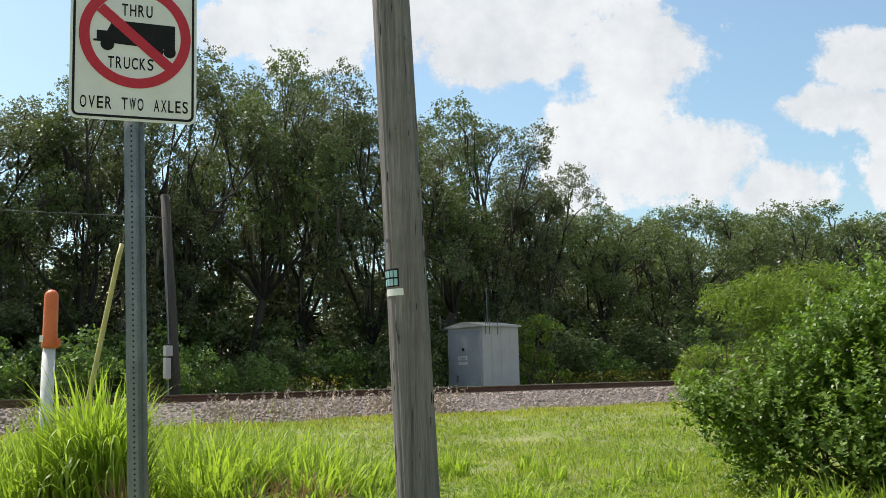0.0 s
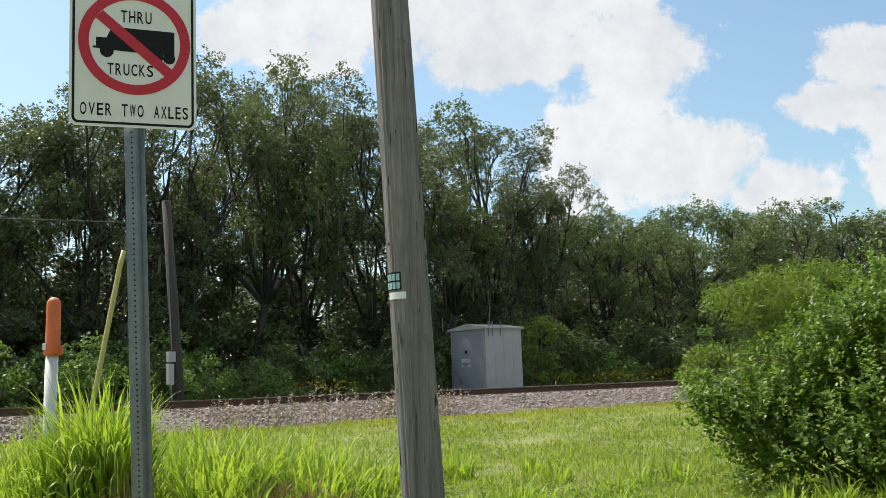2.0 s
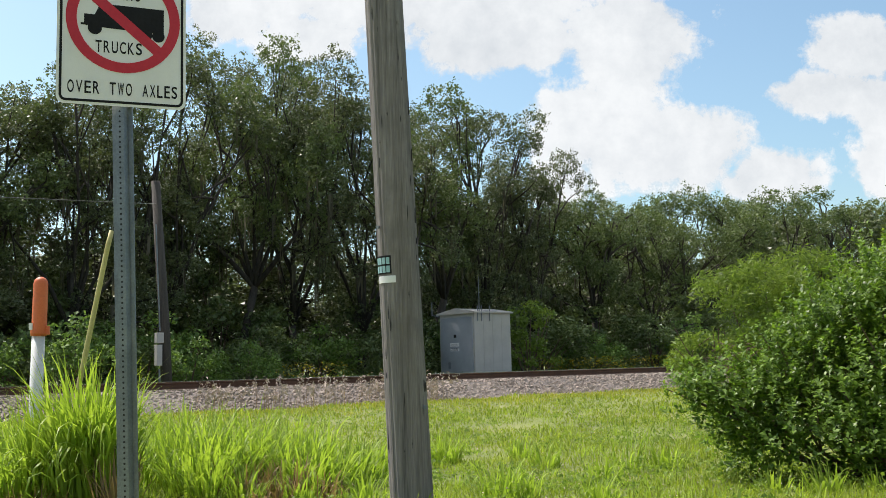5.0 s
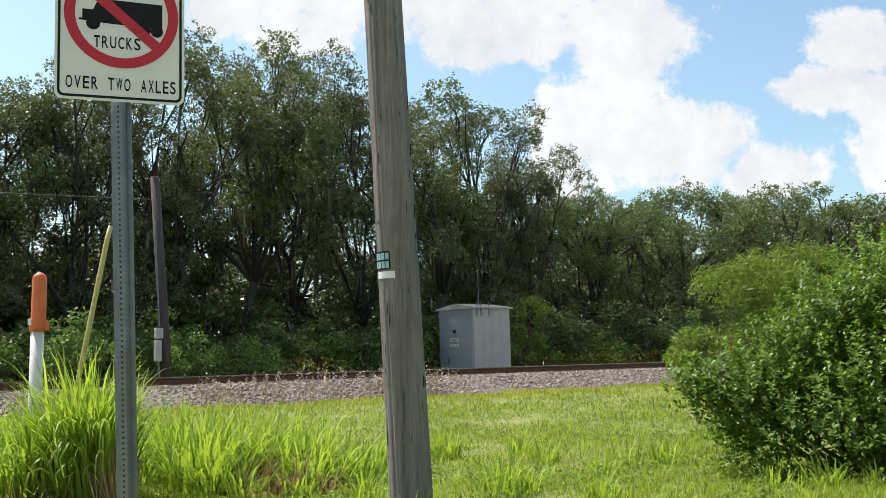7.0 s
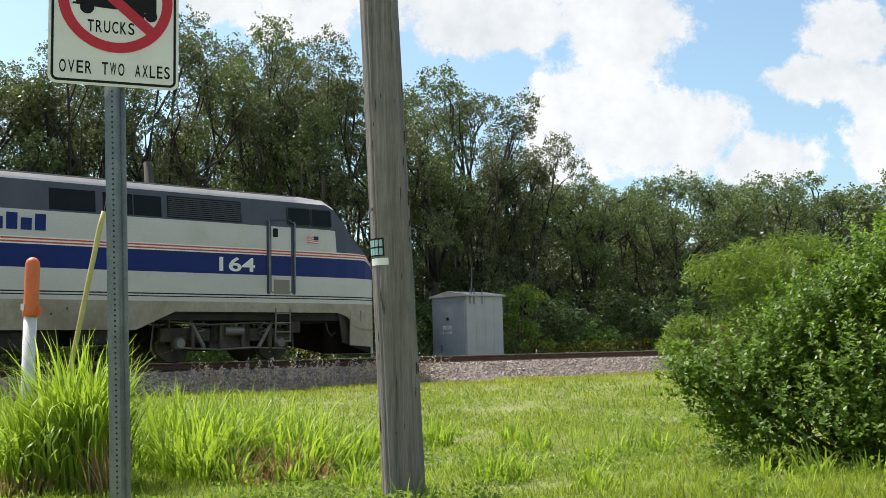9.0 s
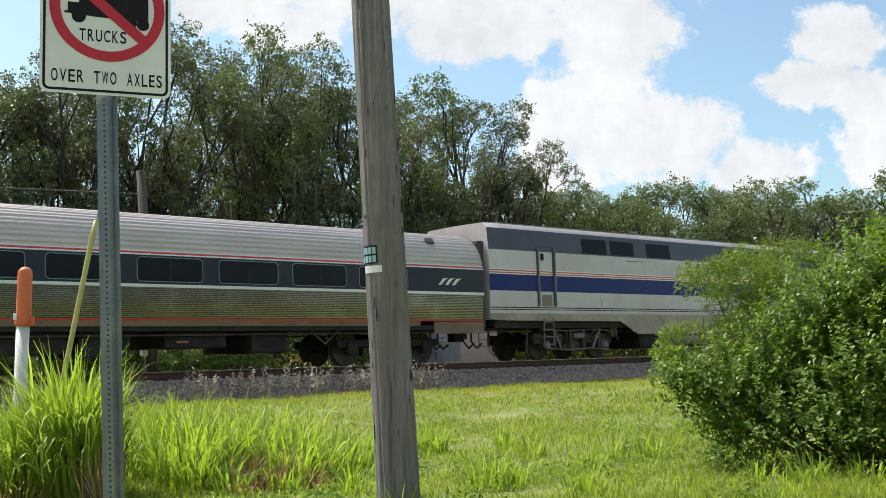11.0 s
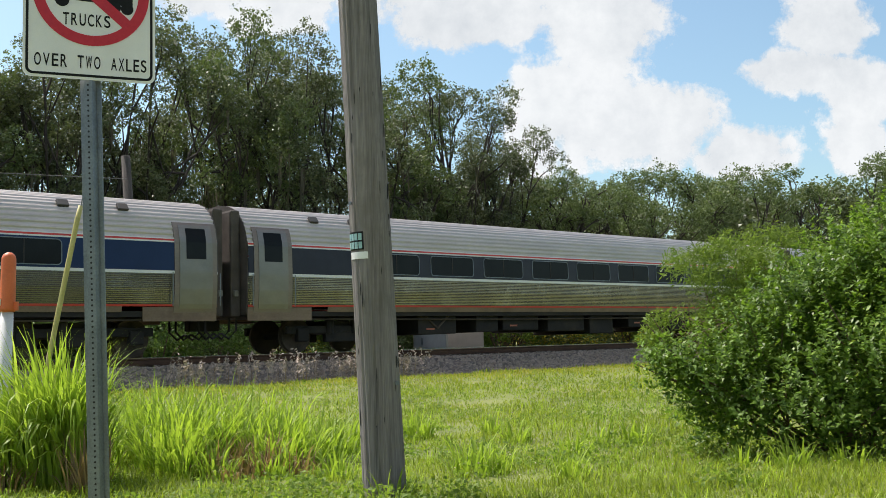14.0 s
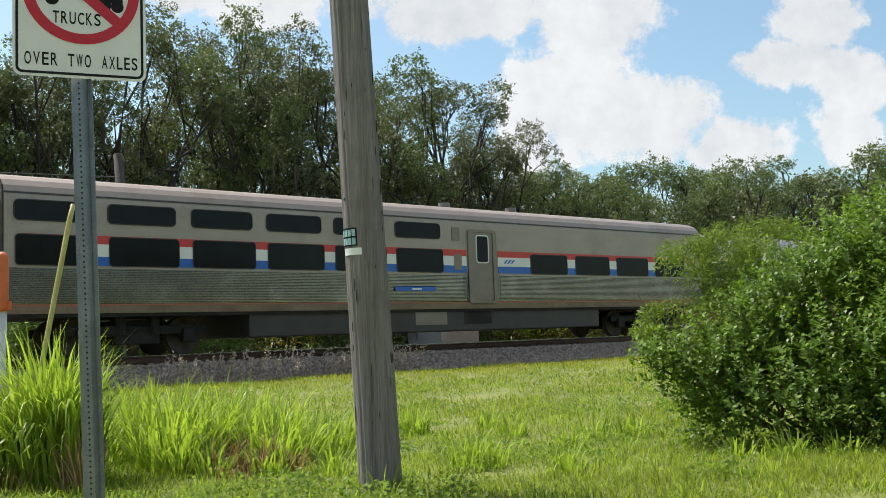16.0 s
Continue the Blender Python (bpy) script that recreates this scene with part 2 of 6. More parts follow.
def ballast():
    """The ballast bank: a long sheet with sloping shoulders, and loose stones on it where it is near."""
    prof = [(-3.85, 0.06), (-3.45, 0.18), (-1.75, BANK_TOP - 0.02), (-1.4, BANK_TOP), (1.4, BANK_TOP), (1.75, BANK_TOP - 0.02), (4.0, 0.16), (4.4, 0.05)]
    ss = [-500, -200, -60, *np.arange(-20, 60, 1.0), 100, 250, 600]
    verts, faces = [], []
    for s in ss:
        for i, (d, z) in enumerate(prof):
            w = 0.22 * noise.noise((s * 0.4, d, 1.0)) if i in (0, 1, 6, 7) else 0
            p = at(s, TRACK_D + d + w, z + 0.03 * noise.noise((s * 0.9, d * 2, 5.0)))
            verts.append(tuple(p))
    m = len(prof)
    for i in range(len(ss) - 1):
        for j in range(m - 1):
            faces.append((i * m + j, (i + 1) * m + j, (i + 1) * m + j + 1, i * m + j + 1))
    bank = link_mesh("ballast_bank", mesh_from("ballast_bank", verts, faces), M_BALLAST, smooth=True)
    tagged(bank, "grey crushed stone ballast bank under the rails", "ballast", kind="structure")
    rng = np.random.default_rng(4)
    n = 15000
    s = rng.uniform(0, 42, n)
    d = rng.uniform(-3.7, 1.9, n)
    d = np.where(rng.random(n) < 0.8, rng.uniform(-3.6, -0.9, n), d)
    z = np.interp(d, [p[0] for p in prof], [p[1] for p in prof])
    c = np.stack([s * U.x + (TRACK_D + d) * N.x, s * U.y + (TRACK_D + d) * N.y, z + 0.012], 1)
    base = np.array([(1, 0, 0), (0, 1, 0), (-1, 0, 0), (0, -1, 0), (0, 0, 1), (0, 0, -1)], float)
    tri = [(0, 1, 4), (1, 2, 4), (2, 3, 4), (3, 0, 4), (1, 0, 5), (2, 1, 5), (3, 2, 5), (0, 3, 5)]
    r = rng.uniform(0.025, 0.065, n)
    pts = base[None] * (r[:, None] * rng.uniform(0.6, 1.3, (n, 3)))[:, None, :]
    a, b, nn = frames_for(rng, n)
    rot = np.stack([a, b, nn], 1)
    pts = np.einsum("nij,njk->nik", pts, rot) + c[:, None]
    v = pts[:, np.array(tri)].reshape(-1, 3)
    me = quads_mesh("ballast_stones", v, 3)
    stones = link_mesh("ballast_stones", me, M_STONE, parent=bank, kind="stuff")
    return bank


ballast()


def railway():
    foot = [(-0.07, 0), (0.07, 0), (0.07, 0.012), (0.012, 0.03), (0.012, 0.12), (0.036, 0.135), (0.036, 0.168), (-0.036, 0.168), (-0.036, 0.135), (-0.012, 0.12), (-0.012, 0.03), (-0.07, 0.012)]
    for side in (-1, 1):
        rail = thing("rail", "rust brown steel rail with a worn bright head, spiked to sleepers", "rail", TRACK_M @ pose(0, TRACK_D + side * 0.755, RAIL - 0.176), "rails of the track")
        bm = bmesh.new()
        a = [bm.verts.new((-450, y, z)) for y, z in foot]
        b = [bm.verts.new((450, y, z)) for y, z in foot]
        for i in range(len(foot)):
            j = (i + 1) % len(foot)
            bm.faces.new((a[i], a[j], b[j], b[i]))
        bmesh.ops.recalc_face_normals(bm, faces=bm.faces)
        part("web", bm, M_RUST, rail)
        part("head_top", new_box(-450, 450, -0.026, 0.026, 0.168, 0.1755), M_RAILTOP, rail, "bright worn running surface")
    first = None
    for k in range(-12, 92):
        s = k * 0.53 + random.uniform(-0.03, 0.03)
        m = TRACK_M @ pose(s, TRACK_D, BANK_TOP - 0.13, 0, 0, random.uniform(-0.6, 0.6))
        if first is None:
            first = link("sleeper", new_box(-0.115, 0.115, -1.3, 1.3, 0, 0.18, 0.012), M_SLEEPER)
            tagged(first, "dark creosoted timber sleeper bedded in ballast", "sleeper", "sleepers of the track")
            first.matrix_basis = m
        else:
            copy_thing(first, m)


railway()


# ---- trees beyond the railway ----
def crown_points(rng, clumps, per, squash=0.78):
    """Points scattered through clumps (x, y, z, radius), thicker near their skins."""
    out = []
    for x, y, z, r in clumps:
        n = int(per * r * r)
        v = rng.normal(size=(n, 3))
        v /= np.linalg.norm(v, axis=1)[:, None]
        v[:, 2] = np.where(rng.random(n) < 0.5, np.abs(v[:, 2]), v[:, 2])
        rad = r * rng.uniform(0.05, 1.0, n) ** 0.55
        out.append(v * rad[:, None] * (1, 1, squash) + (x, y, z))
    return np.concatenate(out)


def sprays(rng, clumps, per, leaf, leaves_each=9):
    """Oak foliage: rounded clumps, flat below, of many small twig ends with broad short leaves. An array n, 3, 3."""
    cs = []
    for x, y, z, r in clumps:
        n = max(int(per * r * r), 4)
        v = rng.normal(size=(n, 3))
        v /= np.linalg.norm(v, axis=1)[:, None]
        v[:, 2] = np.where(rng.random(n) < 0.45, np.abs(v[:, 2]), v[:, 2])
        rad = r * np.where(rng.random(n) < 0.12, rng.uniform(1.0, 1.3, n), rng.uniform(0.45, 1.0, n) ** 0.6)
        p = v * rad[:, None]
        p[:, 2] *= np.where(p[:, 2] < 0, 0.45, 0.8)
        cs.append(p + (x, y, z))
    cs = np.repeat(np.concatenate(cs), leaves_each, 0)
    n = len(cs)
    cs = cs + rng.normal(0, 1, (n, 3)) * (leaf * 0.85, leaf * 0.85, leaf * 0.6)
    a, b, nrm = frames_for(rng, n, 0.45)
    w = (leaf * rng.uniform(0.55, 1.3, n))[:, None]
    return np.stack([cs - a * w * 0.5, cs + a * w * 0.5, cs + b * w * 0.85], 1)


def tree(name, label, seed, height, spread, leaf_mat, leaf=0.105, per=82, low=0.35, moss=0, trunk_r=0.2, each=10):
    rng = np.random.default_rng(seed)
    ob = thing(name, label, "tree")
    wood = bmesh.new()
    clumps = []
    fork = height * rng.uniform(0.14, 0.3)
    lean = rng.normal(0, 0.1, 2)
    top = Vector((lean[0] * fork, lean[1] * fork, fork))
    tube(wood, [(0, 0, -0.4), tuple(top * 0.5 + Vector((0.08, 0.05, 0))), tuple(top)], [trunk_r * 1.3, trunk_r, trunk_r * 0.85], 9)
    limbs = 10
    for k in range(limbs):
        a = 2 * math.pi * (k + rng.uniform(-0.4, 0.4)) / limbs
        reach = spread * rng.uniform(0.3, 1.0)
        rise = height * rng.uniform(0.55, 0.96) if k % 2 else height * rng.uniform(low + 0.08, 0.75)
        if reach < spread * 0.55:
            rise = height * rng.uniform(0.82, 0.97)
        end = Vector((math.cos(a) * reach, math.sin(a) * reach, rise * 0.93))
        mid = top.lerp(end, 0.5) + Vector((rng.normal(0, 0.8), rng.normal(0, 0.8), rng.uniform(-0.6, 0.6)))
        bend = top.lerp(mid, 0.5) + Vector((rng.normal(0, 0.25), rng.normal(0, 0.25), 0.2))
        tube(wood, [tuple(top), tuple(bend), tuple(mid), tuple(end)], [trunk_r * 0.6, trunk_r * 0.38, trunk_r * 0.22, 0.02], 6)
        for j in range(8):
            q = mid.lerp(end, rng.uniform(-0.5, 1.05)) if j < 6 else end.copy()
            o = np.clip(rng.normal(0, spread * (0.2 if j < 6 else 0.09), 3), -spread * 0.26, spread * 0.26)
            q = q + Vector((o[0], o[1], o[2] * 0.9))
            q.z = min(max(q.z, height * low * rng.uniform(0.8, 1.4)), height * 0.95)
            r = rng.uniform(0.6, 1.3) * spread * 0.165 * (1.25 if j > 5 else 1.5 if rng.random() < 0.12 else 1.0)
            clumps.append((q.x, q.y, q.z, r))
            knee = mid.lerp(end, 0.1 * j).lerp(q, 0.55) + Vector((rng.normal(0, 0.15), rng.normal(0, 0.15), 0.1))
            tube(wood, [tuple(mid.lerp(end, 0.1 * j)), tuple(knee), tuple(q)], [0.055, 0.035, 0.012], 4, cap=False)
    part("trunk", wood, M_BARK, ob, "dark forked trunk with crooked limbs", smooth=True)
    link_mesh("crown", quads_mesh("crown", sprays(rng, clumps, per, leaf, each), 3), leaf_mat, ob)
    if moss:
        mv = []
        for x, y, z, r in clumps:
            if z > height * 0.75 or rng.random() < 0.55:
                continue
            for _ in range(moss):
                bx, by = x + rng.normal(0, r * 0.5), y + rng.normal(0, r * 0.5)
                z0 = z - r * 0.25
                for _ in range(5):
                    ln, w = rng.uniform(0.3, 1.25), rng.uniform(0.02, 0.06)
                    cx, cy = bx + rng.normal(0, 0.1), by + rng.normal(0, 0.1)
                    dx, dy = rng.normal(0, 1, 2)
                    q = math.hypot(dx, dy) + 1e-6
                    dx, dy = dx / q * w, dy / q * w
                    mv += [(cx - dx, cy - dy, z0), (cx + dx, cy + dy, z0), (cx + dx * 0.2 + rng.normal(0, 0.05), cy + dy * 0.2, z0 - ln), (cx - dx * 0.5, cy - dy * 0.5, z0 - ln * 0.75)]
        link_mesh("moss", quads_mesh("moss", mv, 4), M_MOSS, ob, "grey hanging moss", kind="stuff")
    return ob


OAK = "tall live oak with dark leaves and hanging moss beyond the railway"
WOOD = "broad leafy tree with green crown in the wood edge"


def plant(protos, rows):
    """Each row: prototype, s, d, scale, turn, height scale."""
    used = set()
    for p, s, d, k, turn, kz in rows:
        q = at(s, d)
        m = Matrix.Translation((q.x, q.y, ground_z(q.x, q.y) - 0.05)) @ pose(0, 0, 0, 0, 0, turn)
        ob = protos[p]
        if p in used:
            ob = copy_thing(ob, m)
        else:
            used.add(p)
            ob.matrix_basis = m
        ob.scale = (k, k, kz)
    for p, ob in enumerate(protos):
        if p not in used:
            raise ValueError("a tree without a place")


def wood():
    protos = [
        tree("oak_tree", OAK, 11, 13.5, 4.6, M_OAK, moss=1, low=0.2),
        tree("oak_tree", OAK, 12, 13.0, 4.4, M_OAK, moss=1, low=0.22),
        tree("oak_tree", OAK, 13, 12.5, 4.5, M_OAK2, moss=1, low=0.18),
        tree("woodland_tree", WOOD, 14, 10.0, 4.2, M_OAK2, low=0.1, trunk_r=0.2),
        tree("woodland_tree", WOOD, 15, 9.5, 4.0, M_OAK2, low=0.08, trunk_r=0.18),
        tree("woodland_tree", WOOD, 16, 11.0, 5.5, M_OAK, low=0.1, trunk_r=0.22, leaf=0.24, per=26, each=6),
    ]
    high = (13.5, 13.0, 12.5, 10.0, 9.5, 11.0)
    rows = []
    # prototype, way along the railway, distance, height of the top
    for p, s, d, top, k in (
        (1, 5.0, 37.0, 10.4, 0.95), (0, 8.3, 36.5, 10.3, 0.95), (2, 10.8, 37.2, 11.4, 0.9), (1, 13.6, 36.5, 12.4, 0.85), (0, 16.6, 36.3, 13.6, 0.9), (2, 19.7, 36.5, 14.4, 0.85), (1, 22.8, 37.0, 14.1, 0.9),
        (0, 25.6, 36.5, 13.7, 0.9), (2, 29.3, 36.5, 13.2, 0.95), (0, 33.2, 36.6, 13.4, 0.85), (1, 36.0, 36.5, 11.6, 0.7), (3, 40.2, 36.5, 10.4, 0.85), (4, 45.6, 36.5, 10.0, 0.95), (3, 51.6, 36.5, 11.8, 1.05),
        (4, 58.0, 36.5, 11.4, 1.1), (2, 65.5, 36.5, 12.1, 1.1), (3, 75.2, 37.0, 14.2, 1.3), (2, 86.0, 37.5, 15.5, 1.4), (0, 98.0, 38.0, 15.9, 1.4), (1, 113.0, 39.0, 16.4, 1.6), (2, 132.0, 41.0, 17.5, 1.8),
        (5, 3.5, 43.0, 8.6, 0.9), (5, 7.2, 42.5, 8.2, 0.9), (5, 10.8, 42.0, 7.8, 0.9), (5, 14.0, 42.0, 7.6, 0.9), (2, 17.3, 41.5, 13.8, 0.9), (5, 21.0, 42.0, 7.2, 0.85), (0, 24.5, 42.0, 16.2, 0.85), (5, 28.0, 42.0, 6.2, 0.9), (1, 31.5, 42.0, 14.7, 0.9),
        (5, 35.9, 42.0, 6.2, 0.8), (5, 39.5, 42.0, 11.9, 0.7), (5, 44.2, 42.0, 10.0, 0.9), (3, 49.8, 42.0, 11.0, 1.0), (5, 56.3, 42.0, 10.8, 1.0), (3, 63.5, 42.0, 12.3, 1.1), (5, 71.6, 43.0, 12.9, 1.2), (5, 81.0, 43.0, 13.8, 1.3), (5, 94.0, 44.0, 15.5, 1.5),
        (5, 6.0, 48.0, 8.4, 1.2), (5, 14.0, 49.0, 8.0, 1.2), (5, 22.0, 49.0, 7.4, 1.2), (5, 30.0, 49.0, 6.2, 1.2), (5, 38.0, 49.0, 11.0, 1.2), (5, 47.0, 49.0, 10.0, 1.2), (5, 56.0, 50.0, 10.5, 1.3), (5, 67.0, 50.0, 11.0, 1.4), (5, 150.0, 46.0, 17.0, 2.0), (5, 175.0, 50.0, 18.0, 2.2), (5, 205.0, 52.0, 18.0, 2.4),
        (5, -1.0, 40.0, 10.4, 1.0), (5, -8.0, 39.0, 10.4, 1.2), (5, -18.0, 40.0, 12.0, 1.3),
    ):
        rows.append((p, s, d, k, (s * 67.0) % 360, top / high[p]))
    # unseen wood added behind the road, to darken what the train's windows mirror
    for k in range(9):
        rows.append((5, -34.0 + k * 8.5, -19.0 - 3.0 * (k % 2), 1.3, k * 47.0, 0.85))
    plant(protos, rows)


wood()


def shrub(name, label, seed, w, h, leaf_mat, leaf=0.16, per=700, stems=6):
    rng = np.random.default_rng(seed)
    ob = thing(name, label, "shrub")
    bm = bmesh.new()
    clumps = []
    for k in range(26):
        a, r = rng.uniform(0, 6.283), w * math.sqrt(rng.uniform(0, 1)) * 0.8
        z = h * rng.uniform(0.12, 0.9) * (1 - 0.45 * (r / w) ** 2)
        clumps.append((math.cos(a) * r, math.sin(a) * r, z, rng.uniform(0.25, 0.5) * min(w, h) * 0.6))
        if k < stems * 2:
            tube(bm, [(0, 0, -0.2), (math.cos(a) * r * 0.4, math.sin(a) * r * 0.4, z * 0.5), (math.cos(a) * r, math.sin(a) * r, z)], [0.05, 0.03, 0.008], 5)
    part("stem", bm, M_TWIG, ob, smooth=True)
    lv = leaves(rng, crown_points(rng, clumps, per), leaf, 0.55, 0.4, 0.4)
    link_mesh("foliage", quads_mesh("foliage", lv, 4), leaf_mat, ob)
    return ob


def undergrowth():
    label = "leafy green shrub in the undergrowth below the trees"
    protos = [shrub("shrub", label, 31, 2.4, 2.8, M_SHRUB, per=400), shrub("shrub", label, 32, 2.0, 2.3, M_OAK2, per=400), shrub("shrub", label, 33, 2.6, 3.4, M_OAK2, per=400), shrub("young_tree", "bright green young tree beside the cabinet", 34, 1.5, 3.6, M_WILLOW, per=620)]
    rng = random.Random(5)
    rows = []
    for k in range(34):
        s = -6 + k * 2.3 + rng.uniform(-0.6, 0.6)
        rows.append((k % 3, s, rng.uniform(31.5, 34.0), rng.uniform(0.8, 1.15), rng.uniform(0, 360), rng.uniform(0.75, 1.15)))
    for k in range(22):
        rows.append((2 if k % 2 else 1, -4 + k * 3.4, rng.uniform(35.5, 41), rng.uniform(1.1, 1.4), rng.uniform(0, 360), rng.uniform(1.1, 1.6)))
    for k in range(18):
        rows.append((1 + k % 2, -6 + k * 3.3, 44.5 + 2 * (k % 3), 1.5, k * 61.0, 1.9))
    rows += [(3, 29.7, 30.4, 1.0, 10, 1.15), (3, 40.8, 31.5, 0.9, 80, 0.7), (0, 14.6, 29.9, 0.6, 10, 0.7), (0, 10.6, 29.7, 0.85, 50, 0.95), (0, 16.6, 30.0, 0.6, 90, 0.7), (0, 8.0, 29.7, 0.8, 20, 0.85)]
    plant(protos, rows)


undergrowth()


# ---- clouds: a plain backdrop far behind all else ----
def clouds():
    puffs = [(-127, 1134, 747, 219), (103, 951, 309, 122), (485, 937, 244, 227), (391, 685, 244, 195), (618, 627, 227, 154), (887, 527, 179, 97), (1085, 771, 260, 80), (1150, 890, 160, 140), (1240, 700, 150, 120), (1210, 542, 120, 120), (-706, 1068, 195, 114), (-468, 989, 195, 97), (271, 555, 114, 97)]
    m = bpy.data.materials.new("cloud")
    m.use_nodes = True
    nt = m.node_tree
    nt.nodes.clear()
    c = nt.nodes.new("ShaderNodeTexCoord")
    sep = nt.nodes.new("ShaderNodeSeparateXYZ")
    nt.links.new(c.outputs["Object"], sep.inputs[0])

    def calc(op, a, b=None, third=None):
        n = nt.nodes.new("ShaderNodeMath")
        n.operation = op
        for i, v in enumerate((a, b, third)):
            if v is None:
                continue
            if isinstance(v, (int, float)):
                n.inputs[i].default_value = v
            else:
                nt.links.new(v, n.inputs[i])
        return n.outputs[0]

    field = None
    for x, z, rx, rz in puffs:
        dx = calc("DIVIDE", calc("SUBTRACT", sep.outputs[0], x), rx)
        dz = calc("DIVIDE", calc("SUBTRACT", sep.outputs[2], z), rz)
        d = calc("SUBTRACT", 1.0, calc("SQRT", calc("ADD", calc("MULTIPLY", dx, dx), calc("MULTIPLY", dz, dz))))
        field = d if field is None else calc("SMOOTH_MAX", field, d, 0.15)
    v = coords(nt)
    fluff = noise_tex(nt, v, 0.0055, 12, 0.66)
    soft = noise_tex(nt, v, 0.0016, 4, 0.5)
    dense = calc("ADD", field, calc("MULTIPLY", calc("SUBTRACT", fluff, 0.5), 2.1))
    dense = calc("ADD", dense, calc("MULTIPLY", calc("SUBTRACT", soft, 0.5), 0.5))
    cover = ramp(nt, dense, [(0.04, (0, 0, 0)), (0.26, (1, 1, 1))])
    grey = ramp(nt, mix(nt, 0.5, soft, fluff), [(0.36, (0.70, 0.77, 0.80)), (0.56, (0.94, 1.0, 1.0))])
    em = nt.nodes.new("ShaderNodeEmission")
    em.inputs[1].default_value = 0.77
    nt.links.new(grey, em.inputs[0])
    tr = nt.nodes.new("ShaderNodeBsdfTransparent")
    mx = nt.nodes.new("ShaderNodeMixShader")
    nt.links.new(cover, mx.inputs[0])
    nt.links.new(tr.outputs[0], mx.inputs[1])
    nt.links.new(em.outputs[0], mx.inputs[2])
    out = nt.nodes.new("ShaderNodeOutputMaterial")
    nt.links.new(mx.outputs[0], out.inputs[0])
    me = mesh_from("backdrop", [(-3200, 0, -40), (3200, 0, -40), (3200, 0, 1700), (-3200, 0, 1700)], [(0, 1, 2, 3)])
    ob = link_mesh("backdrop", me, m)
    ob.location = (0, 3000, 0)
    ob.visible_shadow = False
    tagged(ob, "white cumulus clouds far off in a light blue sky", "clouds", kind="structure")


clouds()


# ---- roadside things ----
M_SIGNWHITE = surface("sign_white_sheeting", (0.78, 0.77, 0.78), (0.86, 0.85, 0.86), 5, rough=0.45, relief=0.04, fine=150, stain=(0.72, 0.71, 0.71))
M_SIGNRED = surface("sign_red", (0.50, 0.015, 0.03), (0.62, 0.03, 0.045), 6, rough=0.4, relief=0.03)
M_BLACK = surface("black_paint", (0.008, 0.008, 0.009), (0.018, 0.018, 0.02), 6, rough=0.6, relief=0.05)
M_BLACK.node_tree.nodes["Principled BSDF"].inputs["Specular IOR Level"].default_value = 0.2
M_ORANGE = surface("orange_plastic", (0.62, 0.12, 0.035), (0.78, 0.19, 0.06), 5, rough=0.5, relief=0.05, stain=(0.5, 0.11, 0.05))
M_PIPEWHITE = surface("dirty_white_plastic", (0.52, 0.53, 0.52), (0.72, 0.73, 0.72), 4, rough=0.5, relief=0.06, stain=(0.42, 0.42, 0.38))
M_YSTAKE = surface("faded_yellow_rod", (0.42, 0.36, 0.12), (0.62, 0.55, 0.24), 8, rough=0.6, relief=0.1)
M_CABWHITE = surface("cabinet_pale_paint", (0.40, 0.385, 0.36), (0.50, 0.48, 0.45), 2, rough=0.55, relief=0.05, stain=(0.35, 0.33, 0.30))
M_CABGREY = surface("cabinet_grey_metal", (0.30, 0.33, 0.37), (0.40, 0.43, 0.47), 2, rough=0.5, metal=0.2, relief=0.05, stain=(0.25, 0.27, 0.3))
M_TEAL = surface("teal_tag", (0.22, 0.42, 0.45), (0.36, 0.55, 0.58), 20, rough=0.5)
M_WIRE = surface("wire", (0.12, 0.12, 0.11), (0.2, 0.2, 0.18), 8)


def text_mesh(body, height, squeeze=1.0, bold=0.0, align="CENTER"):
    cu = bpy.data.curves.new("lettering", "FONT")
    cu.body, cu.size, cu.align_x, cu.offset, cu.extrude = body, height * 1.38, align, bold, 0.0006
    tmp = new("lettering", cu)
    bpy.context.view_layer.update()
    me = bpy.data.meshes.new_from_object(tmp.evaluated_get(bpy.context.evaluated_depsgraph_get()))
    bpy.data.objects.remove(tmp)
    me.transform(Matrix.Rotation(radians(90), 4, "X") @ Matrix.Diagonal((squeeze, 1, 1, 1)))
    return me


def rounded(w, h, r, n=6, cx=0.0, cz=0.0):
    pts = []
    for k, (sx, sz) in enumerate(((1, 1), (-1, 1), (-1, -1), (1, -1))):
        for i in range(n + 1):
            a = math.pi / 2 * (k + i / n)
            pts.append((cx + sx * (w / 2 - r) + r * math.cos(a), cz + sz * (h / 2 - r) + r * math.sin(a)))
    return pts


def ring(bm, outer, inner, y0, y1):
    """A flat frame between two outlines of as many points each."""
    def loop(pts, y):
        return [bm.verts.new((x, y, z)) for x, z in pts]
    a, b, c, d = loop(outer, y0), loop(inner, y0), loop(outer, y1), loop(inner, y1)
    n = len(outer)
    for i in range(n):
        j = (i + 1) % n
        bm.faces.new((a[i], a[j], b[j], b[i]))
        bm.faces.new((c[j], c[i], d[i], d[j]))
        bm.faces.new((a[j], a[i], c[i], c[j]))
        bm.faces.new((b[i], b[j], d[j], d[i]))
    bmesh.ops.recalc_face_normals(bm, faces=bm.faces)
    return bm


def circle(r, n=56, cx=0.0, cz=0.0, k=1.0):
    return [(cx + r * math.cos(2 * math.pi * i / n), cz + k * r * math.sin(2 * math.pi * i / n)) for i in range(n)]


